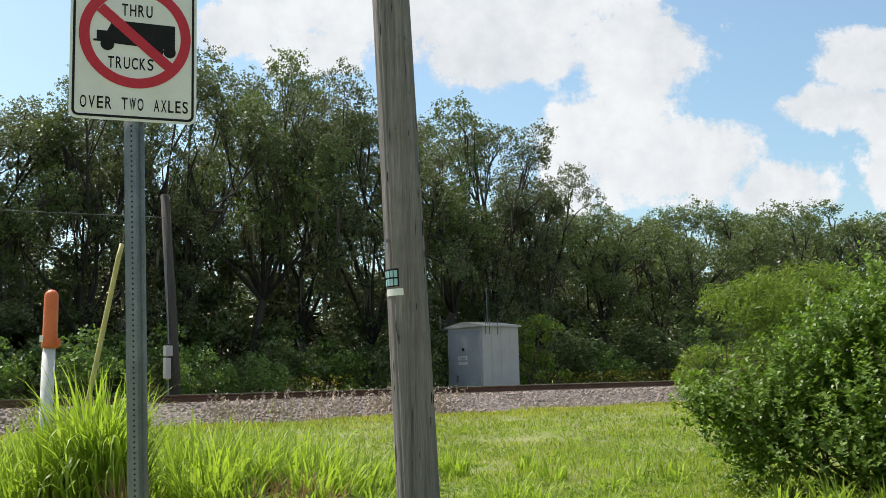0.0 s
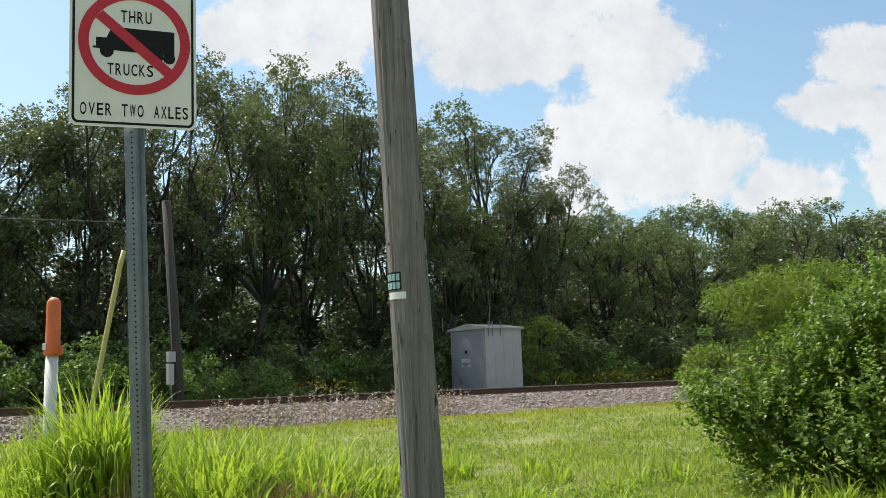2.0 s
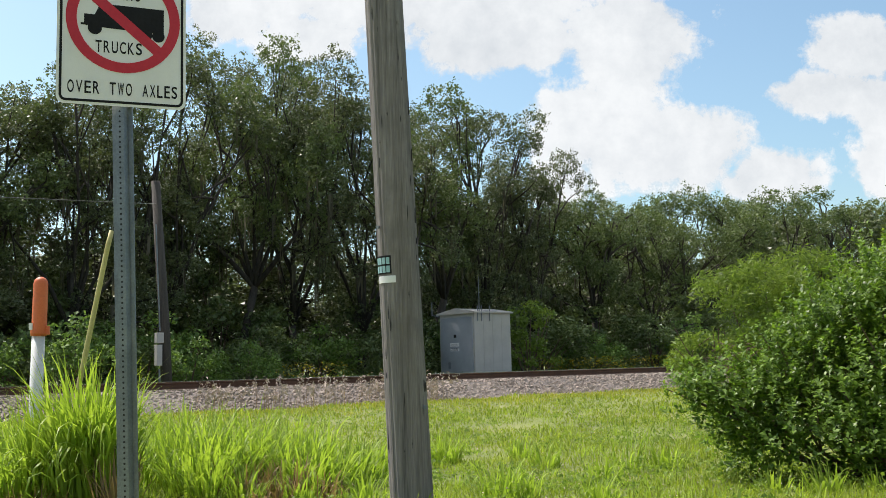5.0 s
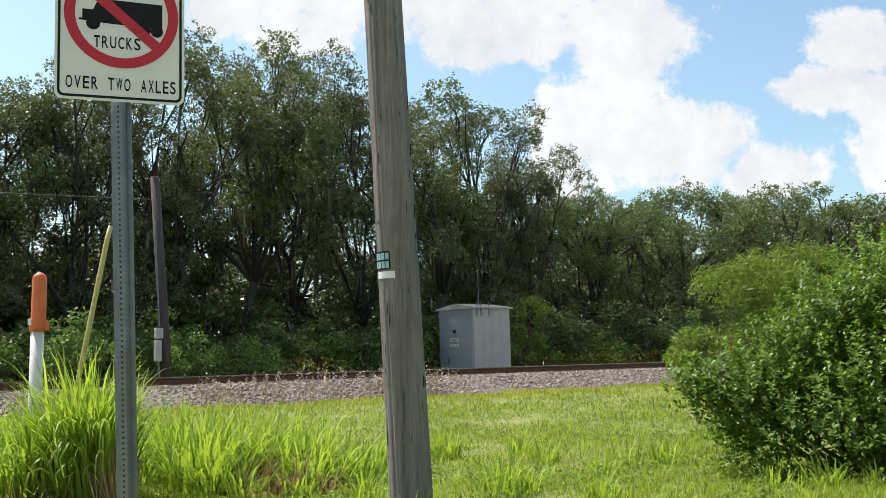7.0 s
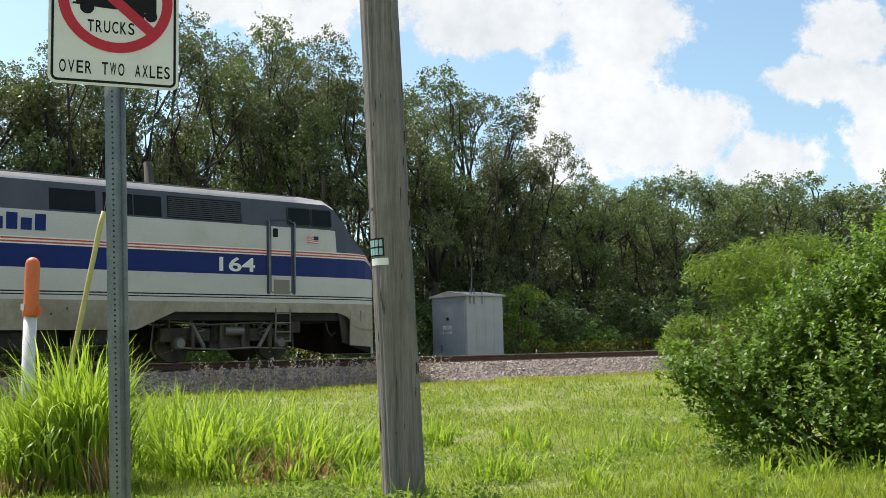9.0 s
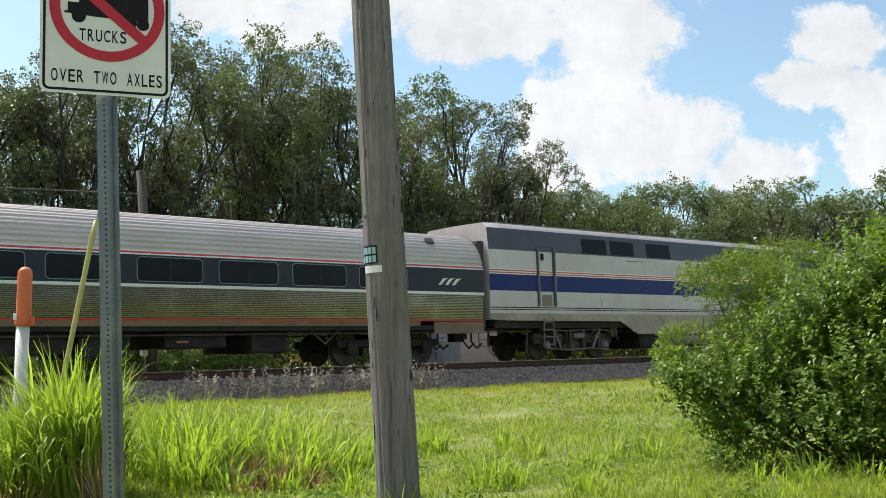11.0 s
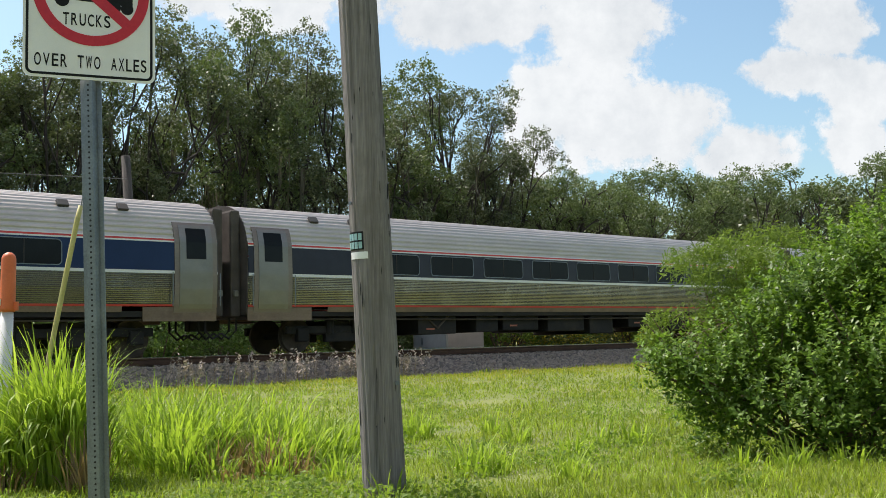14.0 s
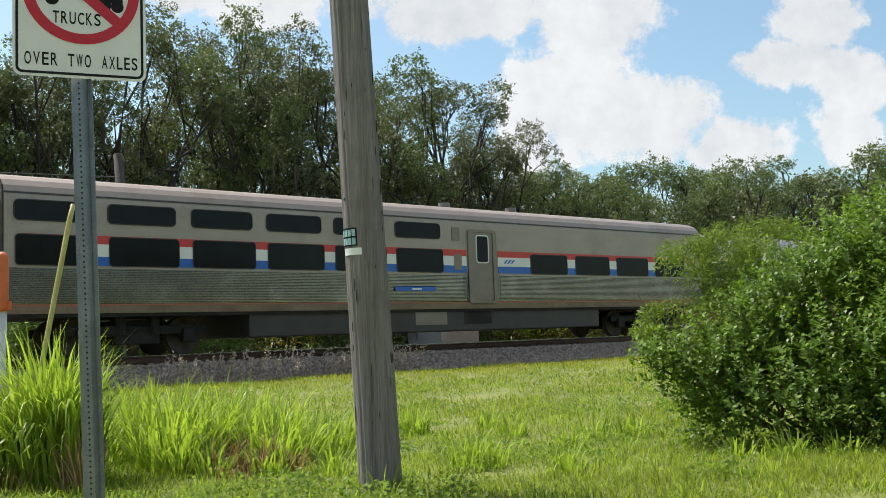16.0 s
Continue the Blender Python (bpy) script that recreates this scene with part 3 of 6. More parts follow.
def road_sign():
    sign = thing("road_sign", "white truck prohibition sign with red circle on a perforated steel post", "road sign", pose(-1.70, 4.918, 0, 0, 0, 23.0))
    W, H, Z = 0.61, 0.762, 2.352
    panel = part("panel", prism(bmesh.new(), rounded(W, H, 0.038, 6, 0, Z + H / 2), -0.0015, 0.0015), M_SIGNWHITE, sign, "white reflective panel with rounded corners")
    ring_o, ring_i = rounded(W - 0.026, H - 0.026, 0.03, 6, 0, Z + H / 2), rounded(W - 0.05, H - 0.05, 0.02, 6, 0, Z + H / 2)
    part("border", ring(bmesh.new(), ring_o, ring_i, -0.003, -0.0015), M_BLACK, panel, "black border line")
    cz = Z + 0.438
    part("red_circle", ring(bmesh.new(), circle(0.270, cx=0.005, cz=cz), circle(0.220, cx=0.005, cz=cz), -0.0045, -0.0015), M_SIGNRED, panel)
    truck = bmesh.new()
    prism(truck, [(-0.058, Z + 0.388), (0.197, Z + 0.380), (0.197, Z + 0.505), (-0.058, Z + 0.509)], -0.003, -0.0016)
    prism(truck, [(-0.181, Z + 0.396), (-0.057, Z + 0.388), (-0.057, Z + 0.496), (-0.112, Z + 0.496), (-0.132, Z + 0.452), (-0.181, Z + 0.452)], -0.0031, -0.0016)
    prism(truck, [(-0.196, Z + 0.396), (-0.165, Z + 0.396), (-0.165, Z + 0.406), (-0.196, Z + 0.406)], -0.0032, -0.0016)
    for x, z, r in ((-0.130, 0.385, 0.033), (0.171, 0.367, 0.030), (0.112, 0.370, 0.030)):
        prism(truck, circle(r, 20, x, Z + z), -0.0034, -0.0016)
    part("truck_symbol", truck, M_BLACK, panel, "black truck silhouette")
    a, b = Vector((-0.166, Z + 0.572)), Vector((0.178, Z + 0.281))
    d = (b - a).normalized()
    n = Vector((-d.y, d.x)) * 0.026
    part("red_slash", prism(bmesh.new(), [tuple(a + n), tuple(a - n), tuple(b - n), tuple(b + n)], -0.0042, -0.0016), M_SIGNRED, panel)
    for body, h, x0, x1, z in (("OVER", 0.062, -0.258, -0.101, 0.055), ("TWO", 0.062, -0.063, 0.051, 0.055), ("AXLES", 0.062, 0.092, 0.267, 0.055), ("TRUCKS", 0.060, -0.131, 0.097, 0.264), ("THRU", 0.062, -0.068, 0.090, 0.538)):
        # letters set one by one, narrow with open gaps
        pitch = (x1 - x0) / len(body)
        for k, ch in enumerate(body):
            me = text_mesh(ch, h, 1.0, 0.0009)
            xs = [v.co.x for v in me.vertices]
            zs = [v.co.z for v in me.vertices]
            me.transform(Matrix.Diagonal((pitch * 0.76 / (max(xs) - min(xs)), 1, h / (max(zs) - min(zs)), 1)) @ Matrix.Translation((-(min(xs) + max(xs)) / 2, 0, -min(zs))))
            ob = link_mesh("letter", me, M_BLACK, panel, "black letter")
            ob.location = (x0 + pitch * (k + 0.5), -0.0026, Z + z)
    # the post: a hat section with a row of holes
    hat = [(-0.052, 0.0), (-0.050, -0.005), (-0.030, -0.005), (-0.019, -0.042), (0.019, -0.042), (0.030, -0.005), (0.050, -0.005), (0.052, 0.0), (0.027, 0.0), (0.0155, -0.037), (-0.0155, -0.037), (-0.027, 0.0)]
    turn = radians(-24)
    hat = [(x * math.cos(turn) - y * math.sin(turn), x * math.sin(turn) + y * math.cos(turn)) for x, y in hat]

    def lean_x(z):
        return 0.068 - 0.08 * (z + 0.4) / 3.6

    bm = bmesh.new()
    lo = [bm.verts.new((x + lean_x(-0.4), y + 0.055, -0.4)) for x, y in hat]
    hi = [bm.verts.new((x + lean_x(3.2), y + 0.055, 3.2)) for x, y in hat]
    for i in range(len(hat)):
        j = (i + 1) % len(hat)
        bm.faces.new((lo[i], lo[j], hi[j], hi[i]))
    bm.faces.new(hi)
    bmesh.ops.recalc_face_normals(bm, faces=bm.faces)
    post = part("post", bm, M_GALV, sign, "galvanised steel channel post with a row of holes")
    # near-black discs laid on the web paint the dark inside of each hole
    disc = tube(bmesh.new(), [(0, -0.0004, 0), (0, 0.001, 0)], 0.0052, 10)
    hole = bpy.data.meshes.new("hole")
    disc.to_mesh(hole)
    disc.free()
    hole.materials.append(M_HOLE_SHADE)
    for k in range(92):
        z = 0.02 + k * 0.0254
        ob = new("hole", hole)
        ob.parent = post
        ob.matrix_basis = Matrix.Translation((lean_x(z) + 0.0424 * math.sin(turn), 0.055 - 0.0424 * math.cos(turn), z)) @ Matrix.Rotation(turn, 4, "Z")
    for z in (Z + 0.1, Z + 0.68):
        part("bolt", tube(bmesh.new(), [(0.0, -0.008, z), (0.0, 0.03, z)], 0.006, 6), M_GALV, sign)


road_sign()


def utility_pole():
    pole = thing("utility_pole", "weathered grey wooden utility pole leaning slightly, cracked lengthwise", "utility pole", pose(-0.46, 7.22, 0))
    bm = bmesh.new()
    n, rows = 56, 40
    rings = []
    rng = np.random.default_rng(8)
    grooves = [0.0 if rng.random() < 0.6 else rng.uniform(0.002, 0.006) for _ in range(n)]
    for i in range(rows):
        z = -0.5 + 9.0 * i / (rows - 1)
        r = 0.149 - 0.0035 * z
        cx, cy = -0.036 * z, 0.004 * z
        rings.append([bm.verts.new((cx + (r - grooves[k] * (1 + noise.noise((k * 3.1, z * 0.5, 2)))) * math.cos(2 * math.pi * k / n), cy + (r - grooves[k]) * math.sin(2 * math.pi * k / n), z)) for k in range(n)])
    for a, b in zip(rings, rings[1:]):
        for k in range(n):
            bm.faces.new((a[k], a[(k + 1) % n], b[(k + 1) % n], b[k]))
    bm.faces.new(rings[-1])
    part("shaft", bm, M_POLEWOOD, pole)
    # drying checks and knots: near-black slivers on the surface paint in their shade
    for k in range(34):
        z = rng.uniform(0.2, 3.9)
        a = rng.uniform(-math.pi * 0.95, -0.05)
        r = 0.149 - 0.0035 * z - 0.001
        ln, w = rng.uniform(0.02, 0.13), rng.uniform(0.0012, 0.004)
        c = Vector((-0.036 * z + r * math.cos(a), 0.004 * z + r * math.sin(a), z))
        t = Vector((-math.sin(a), math.cos(a), 0))
        o = Vector((math.cos(a), math.sin(a), 0)) * 0.003
        b = bmesh.new()
        pts = [c - Vector((0, 0, ln / 2)), c + t * w, c + Vector((0, 0, ln / 2)), c - t * w]
        f = [b.verts.new(p + o) for p in pts]
        g = [b.verts.new(p - o) for p in pts]
        b.faces.new(f)
        for i in range(4):
            b.faces.new((f[i], g[i], g[(i + 1) % 4], f[(i + 1) % 4]))
        part("crack", b, M_HOLE_SHADE, pole)
    # the tags, bent round the pole
    def tag(name, a0, a1, z0, z1, material, label, lift=0.004, parent=None):
        b = bmesh.new()
        m = 6
        cols = []
        for i in range(m + 1):
            a = a0 + (a1 - a0) * i / m
            col = []
            for z in (z0, z1):
                for e in (0.0, lift):
                    r = 0.149 - 0.0035 * z + e
                    col.append(b.verts.new((-0.036 * z + r * math.cos(a), 0.004 * z + r * math.sin(a), z)))
            cols.append(col)
        for p, q in zip(cols, cols[1:]):
            b.faces.new((p[1], q[1], q[3], p[3]))
            b.faces.new((p[3], q[3], q[2], p[2]))
            b.faces.new((p[0], q[0], q[1], p[1]))
        b.faces.new((cols[0][0], cols[0][1], cols[0][3], cols[0][2]))
        b.faces.new((cols[-1][1], cols[-1][0], cols[-1][2], cols[-1][3]))
        return part(name, b, material, parent or pole, label)
    D = radians
    plate = tag("tag_plate", D(-166), D(-107), 1.695, 1.82, M_BLACK, "black pole tag with pale digits panes")
    for i in range(4):
        for z0 in (1.703, 1.761):
            tag("tag_digit", D(-163 + 13.8 * i), D(-152.5 + 13.8 * i), z0, z0 + 0.046, M_TEAL, "pale blue bar", 0.006, plate)
    tag("white_tag", D(-158), D(-96), 1.632, 1.68, M_SIGNWHITE, "blank white tag")
    part("nail_disc", tube(bmesh.new(), [(0.10, -0.108, 0.78), (0.108, -0.117, 0.78)], 0.014, 12), M_GALV, pole, "small round metal disc")
    part("nail_disc", tube(bmesh.new(), [(-0.19, -0.095, 2.02), (-0.197, -0.103, 2.02)], 0.013, 12), M_GALV, pole, "small round metal disc")


utility_pole()


def marker_post():
    ob = thing("marker_post", "white plastic marker post with orange rounded cap in tall grass", "marker post", pose(-3.935, 9.3, 0))
    part("pipe", tube(bmesh.new(), [(-0.04, 0, -0.3), (0.0, 0, 1.46)], 0.057, 22), M_PIPEWHITE, ob, "dirty white plastic pipe", smooth=True)
    pts = [(0, 0, 1.42), (0, 0, 1.45), (0.005, 0, 1.5), (0.013, 0, 1.89)] + [(0.013, 0, 1.89 + 0.066 * math.sin(a)) for a in (0.3, 0.6, 0.9, 1.2, 1.45)]
    rr = [0.068, 0.072, 0.066, 0.063] + [0.063 * math.cos(a) for a in (0.3, 0.6, 0.9, 1.2, 1.45)]
    part("cap", tube(bmesh.new(), pts, rr, 22), M_ORANGE, ob, "orange plastic cap with worn edge", smooth=True)
    part("cap_tab", new_box(0.06, 0.1, -0.016, 0.016, 1.43, 1.51, 0.005), M_ORANGE, ob)
    part("tape_patch", new_box(-0.062, -0.03, -0.068, -0.055, 1.475, 1.535, 0.002), M_SIGNWHITE, ob, "small white label")


marker_post()


def stake():
    ob = thing("guy_marker", "faded yellow rod leaning out of tall grass", "marker rod", pose(-3.13, 8.8, 0))
    part("rod", tube(bmesh.new(), [(-0.36, 0, 0.0), (-0.235, 0, 1.0), (-0.005, 0, 2.16), (0.028, 0, 2.29)], [0.022, 0.022, 0.022, 0.02], 10), M_YSTAKE, ob, smooth=True)
    part("wire_end", tube(bmesh.new(), [(0.028, 0, 2.28), (0.08, 0, 2.62)], 0.004, 5), M_WIRE, ob, "thin steel wire")


stake()


def signal_cabinet():
    S, Dd = 25.5, 28.9
    w, dp, h = 1.82, 2.0, 2.99
    q = at(S, Dd)
    gz = ground_z(q.x, q.y)
    ob = thing("signal_cabinet", "pale grey metal railway signal cabinet with low gabled roof and antenna", "equipment cabinet", TRACK_M @ pose(S, Dd, gz))
    part("base", new_box(-0.04, w + 0.04, -0.04, dp + 0.04, -0.2, 0.12, 0.02), M_PIPEWHITE, ob, "concrete base")
    part("body", new_box(0, w, 0, dp, 0.1, h - 0.16, 0.015), M_CABWHITE, ob)
    for k in range(1, 4):
        part("panel_seam", new_box(k * w / 4 - 0.008, k * w / 4 + 0.008, -0.006, 0.01, 0.15, h - 0.2), M_CABWHITE, ob)
    door = part("door", new_box(-0.035, 0.012, 0.10, dp - 0.08, 0.2, h - 0.28, 0.012), M_CABGREY, ob, "grey metal door with notices")
    part("handle", new_box(-0.09, -0.03, dp - 0.62, dp - 0.56, 0.8, 1.05, 0.008), M_GALV, door, "steel handle")
    for z, hh in ((1.62, 0.14), (1.45, 0.1)):
        part("notice", new_box(-0.042, -0.034, 0.85, 1.35, z, z + hh), M_SIGNWHITE, door, "small white notice")
        for i in range(3):
            part("notice_line", new_box(-0.045, -0.041, 0.9, 1.3, z + 0.02 + i * 0.035, z + 0.03 + i * 0.035), M_BLACK, door)
    part("lamp_box", new_box(-0.07, -0.03, 1.0, 1.12, 1.95, 2.07, 0.01), M_BLACK, door)
    bm = bmesh.new()
    o = 0.09
    ridge = [(-o, -o, h - 0.16), (-o, dp + o, h - 0.16), (-o, dp + o, h - 0.1), (-o, dp / 2, h + 0.06), (-o, -o, h - 0.1)]
    a = [bm.verts.new(p) for p in ridge]
    b = [bm.verts.new((w + o, p[1], p[2])) for p in ridge]
    for i in range(5):
        bm.faces.new((a[i], a[(i + 1) % 5], b[(i + 1) % 5], b[i]))
    bm.faces.new(a[::-1])
    bm.faces.new(b)
    bmesh.ops.recalc_face_normals(bm, faces=bm.faces)
    part("roof", bm, M_CABWHITE, ob, "low gabled metal roof")
    part("antenna", tube(bmesh.new(), [(0.35, 0.1, h - 0.1), (0.35, 0.1, h + 1.25)], [0.018, 0.01], 8), M_GALV, ob)
    for x in (0.15, 0.35, 0.75):
        part("conduit", tube(bmesh.new(), [(x, -0.03, h - 0.45), (x, -0.03, h + 0.12)], 0.02, 8), M_GALV, ob)
    part("cable_bracket", tube(bmesh.new(), [(-0.05, dp, h - 0.2), (-0.25, dp + 0.15, h - 0.15), (-0.25, dp + 0.15, h + 0.35)], 0.02, 8), M_GALV, ob)


signal_cabinet()


def line_pole():
    q = at(13.3, 28.6)
    gz = ground_z(q.x, q.y)
    ob = thing("line_pole", "old dark wooden line pole with meter box beside the track", "utility pole", TRACK_M @ pose(13.3, 28.6, gz))
    part("shaft", tube(bmesh.new(), [(0.02, 0, -0.4), (-0.12, 0, 2.5), (-0.40, 0, 6.5)], [0.17, 0.155, 0.13], 14), M_OLDWOOD, ob, smooth=True)
    for z0, z1, w in ((1.75, 2.05, 0.13), (1.1, 1.7, 0.1)):
        part("meter_box", new_box(-0.42, -0.42 + w * 1.6, -0.22, -0.02, z0, z1, 0.015), M_CABWHITE, ob, "pale grey meter box")
    part("conduit", tube(bmesh.new(), [(-0.28, -0.13, 0.0), (-0.32, -0.13, 1.0)], 0.03, 8), M_GALV, ob)
    part("conduit", tube(bmesh.new(), [(-0.3, -0.13, 2.1), (-0.45, -0.15, 5.2)], 0.02, 8), M_GALV, ob)
    wire = link("overhead_wire", tube(bmesh.new(), [tuple(at(13.1 - k * 6, 28.5 - k * 0.2, RAIL + 5.15 - 0.28 * k + 0.02 * k * k)) for k in range(9)], 0.012, 5), M_WIRE)
    tagged(wire, "thin dark overhead wire running to the old pole", "wire")


line_pole()


# ---- grass ----
def ribbons(base, heading, length, width, bend, segs=4, lean=None):
    """Bent blades as strips of quads: an array n * segs, 4, 3."""
    n = len(base)
    lean = np.zeros(n) if lean is None else lean
    t = np.linspace(0, 1, segs + 1)
    ang = lean[:, None] + bend[:, None] * t[None] ** 2.4
    step = length[:, None] / segs
    hx = np.concatenate([np.zeros((n, 1)), np.cumsum(np.sin((ang[:, :-1] + ang[:, 1:]) / 2) * step, 1)], 1)
    hz = np.concatenate([np.zeros((n, 1)), np.cumsum(np.cos((ang[:, :-1] + ang[:, 1:]) / 2) * step, 1)], 1)
    dirv = np.stack([np.cos(heading), np.sin(heading)], 1)
    perp = np.stack([-dirv[:, 1], dirv[:, 0]], 1)
    cx = base[:, None, 0] + dirv[:, None, 0] * hx
    cy = base[:, None, 1] + dirv[:, None, 1] * hx
    cz = base[:, None, 2] + hz
    w = width[:, None] * np.clip(1.15 - t[None] ** 2 * 1.1, 0.04, 1) * 0.5
    l = np.stack([cx - perp[:, None, 0] * w, cy - perp[:, None, 1] * w, cz], -1)
    r = np.stack([cx + perp[:, None, 0] * w, cy + perp[:, None, 1] * w, cz], -1)
    q = np.stack([l[:, :-1], r[:, :-1], r[:, 1:], l[:, 1:]], 2)
    return q.reshape(-1, 4, 3)


def strip_mesh(name, base, heading, length, width, bend, segs=4, lean=None):
    """Blades whose quads share their edges, so that each blade is one piece."""
    q = ribbons(base, heading, length, width, bend, segs, lean).reshape(-1, segs, 4, 3)
    n = len(q)
    v = np.concatenate([q[:, :, 0:2].reshape(n, segs * 2, 3), q[:, -1, [3, 2]]], 1)
    k = (segs + 1) * 2
    f = np.array([[2 * i, 2 * i + 1, 2 * i + 3, 2 * i + 2] for i in range(segs)])
    faces = (np.arange(n)[:, None, None] * k + f[None]).reshape(-1)
    me = bpy.data.meshes.new(name)
    me.vertices.add(n * k)
    me.vertices.foreach_set("co", v.astype(np.float32).ravel())
    me.loops.add(len(faces))
    me.loops.foreach_set("vertex_index", faces.astype(np.int32))
    me.polygons.add(len(faces) // 4)
    me.polygons.foreach_set("loop_start", np.arange(0, len(faces), 4, dtype=np.int32))
    me.update(calc_edges=True)
    return me


def lawn():
    rng = np.random.default_rng(21)
    n = 180000
    # thick near the road, thinner towards the railway
    y = 6.0 * (38 / 6.0) ** rng.random(n)
    x = y * rng.uniform(-0.52, 0.52, n)
    d = x * N.x + y * N.y
    ok = (d < 20.45 + 0.35 * np.sin(x * 1.7) + rng.normal(0, 0.12, n)) & (y < 42)
    x, y = x[ok], y[ok]
    z = np.array([ground_z(a, b) for a, b in zip(x, y)]) - 0.01
    n = len(x)
    patch = np.array([noise.noise((a * 0.6, b * 0.6, 7.0)) + 0.6 * noise.noise((a * 2.3, b * 2.3, 9.0)) for a, b in zip(x, y)])
    far = np.clip(y / 9, 1, 3.5)
    tall = (0.055 + 0.06 * np.clip(patch, -0.7, 1.3)) * rng.uniform(0.4, 1.7, n) * np.interp(y, [6, 10, 30], [1.25, 1.25, 1.5])
    width = rng.uniform(0.0045, 0.0105, n) * far
    base = np.stack([x, y, z], 1)
    me = strip_mesh("lawn", base, rng.uniform(0, 6.283, n), tall, width, rng.uniform(0.3, 2.4, n), 2, np.abs(rng.normal(0, 0.6, n)))
    tagged(link_mesh("lawn", me, M_GRASS), "bright green short grass with weeds", "grass", kind="stuff")
    # clumps of coarser blades, and yellowed grass along the ballast
    c = 620
    cy = 6.3 * (22 / 6.3) ** rng.random(c)
    cx = cy * rng.uniform(-0.48, 0.48, c)
    keep = (cx * N.x + cy * N.y < 19.5)
    cx, cy = cx[keep], cy[keep]
    k = 22
    bx = np.repeat(cx, k) + rng.normal(0, 0.07, len(cx) * k)
    by = np.repeat(cy, k) + rng.normal(0, 0.07, len(cx) * k)
    bz = np.array([ground_z(p, q) for p, q in zip(bx, by)]) - 0.01
    m = len(bx)
    size = np.repeat(rng.uniform(0.5, 1.25, len(cx)), k)
    me = strip_mesh("coarse_tufts", np.stack([bx, by, bz], 1), rng.uniform(0, 6.283, m), size * rng.uniform(0.07, 0.2, m), rng.uniform(0.0045, 0.01, m), rng.uniform(0.5, 2.6, m), 3, np.abs(rng.normal(0, 0.55, m)))
    tagged(link_mesh("coarse_tufts", me, M_REED), "coarse bright tufts scattered in the short grass", "grass", kind="stuff")
    m = 9000
    s, d = rng.uniform(4, 36, m), 20.4 - np.abs(rng.normal(0, 1.5, m))
    bx, by = s * U.x + d * N.x, s * U.y + d * N.y
    bz = np.array([ground_z(p, q) for p, q in zip(bx, by)]) - 0.01
    me = strip_mesh("yellowed_grass", np.stack([bx, by, bz], 1), rng.uniform(0, 6.283, m), rng.uniform(0.05, 0.16, m), rng.uniform(0.012, 0.024, m), rng.uniform(0.6, 2.2, m), 2, np.abs(rng.normal(0, 0.5, m)))
    tagged(link_mesh("yellowed_grass", me, M_YELLOWED), "yellowed grass along the foot of the ballast", "grass", kind="stuff")
    # broad low weeds in patches, each plant a low rosette of leaves
    m = 5200
    y = 6.0 * (24 / 6.0) ** rng.random(m)
    x = y * rng.uniform(-0.5, 0.5, m)
    keep = np.array([noise.noise((a * 0.55, b * 0.55, 17.0)) + 0.5 * noise.noise((a * 1.9, b * 1.9, 27.0)) > 0.0 for a, b in zip(x, y)]) & (x * N.x + y * N.y < 20)
    x, y = x[keep], y[keep]
    k = 14
    high = np.repeat(rng.uniform(0.03, 0.17, len(x)), k)
    bx = np.repeat(x, k) + rng.normal(0, 0.055, len(x) * k)
    by = np.repeat(y, k) + rng.normal(0, 0.055, len(x) * k)
    z = np.array([ground_z(a, b) for a, b in zip(bx, by)])
    c = np.stack([bx, by, z + 0.015 + high * rng.random(len(bx))], 1)
    me = quads_mesh("low_weeds", leaves(rng, c, 0.034, 0.62, 0.5, 0.5), 4)
    tagged(link_mesh("low_weeds", me, M_WEED), "small leafy weeds in the grass", "weeds", kind="stuff")
    # tiny pale flowers
    m = 900
    y = 7.0 * (22 / 7.0) ** rng.random(m)
    x = y * rng.uniform(-0.45, 0.5, m)
    keep = (x * N.x + y * N.y < 19.8) & (x > -1.5)
    x, y = x[keep], y[keep]
    c = np.stack([x, y, np.array([ground_z(a, b) for a, b in zip(x, y)]) + rng.uniform(0.1, 0.2, len(x))], 1)
    tagged(link_mesh("lawn_flowers", quads_mesh("lawn_flowers", leaves(rng, c, 0.012, 0.9, 1.0), 4), M_PLUME), "tiny pale flowers in the grass", "flowers", kind="stuff")


lawn()


def tussock(name, label, x, y, n, rad, lmin, lmax, seed, material=None, bend=1.5, width=0.024, category="tall grass", splay=1.0):
    rng = np.random.default_rng(seed)
    a, r = rng.uniform(0, 6.283, n), rad * np.sqrt(rng.random(n))
    base = np.stack([x + np.cos(a) * r, y + np.sin(a) * r, np.full(n, ground_z(x, y) - 0.02)], 1)
    head = a + rng.normal(0, 0.7, n)
    ln = rng.uniform(lmin, lmax, n)
    lean = splay * (np.abs(rng.normal(0.10, 0.16, n)) + 0.25 * r / rad * rng.random(n))
    me = strip_mesh(name, base, head, ln, width * rng.uniform(0.5, 1.4, n), rng.gamma(1.6, 0.95, n) * bend, 8, lean)
    ob = link_mesh(name, me, material or M_REED)
    return tagged(ob, label, category, "tall grass along the verge", "stuff")


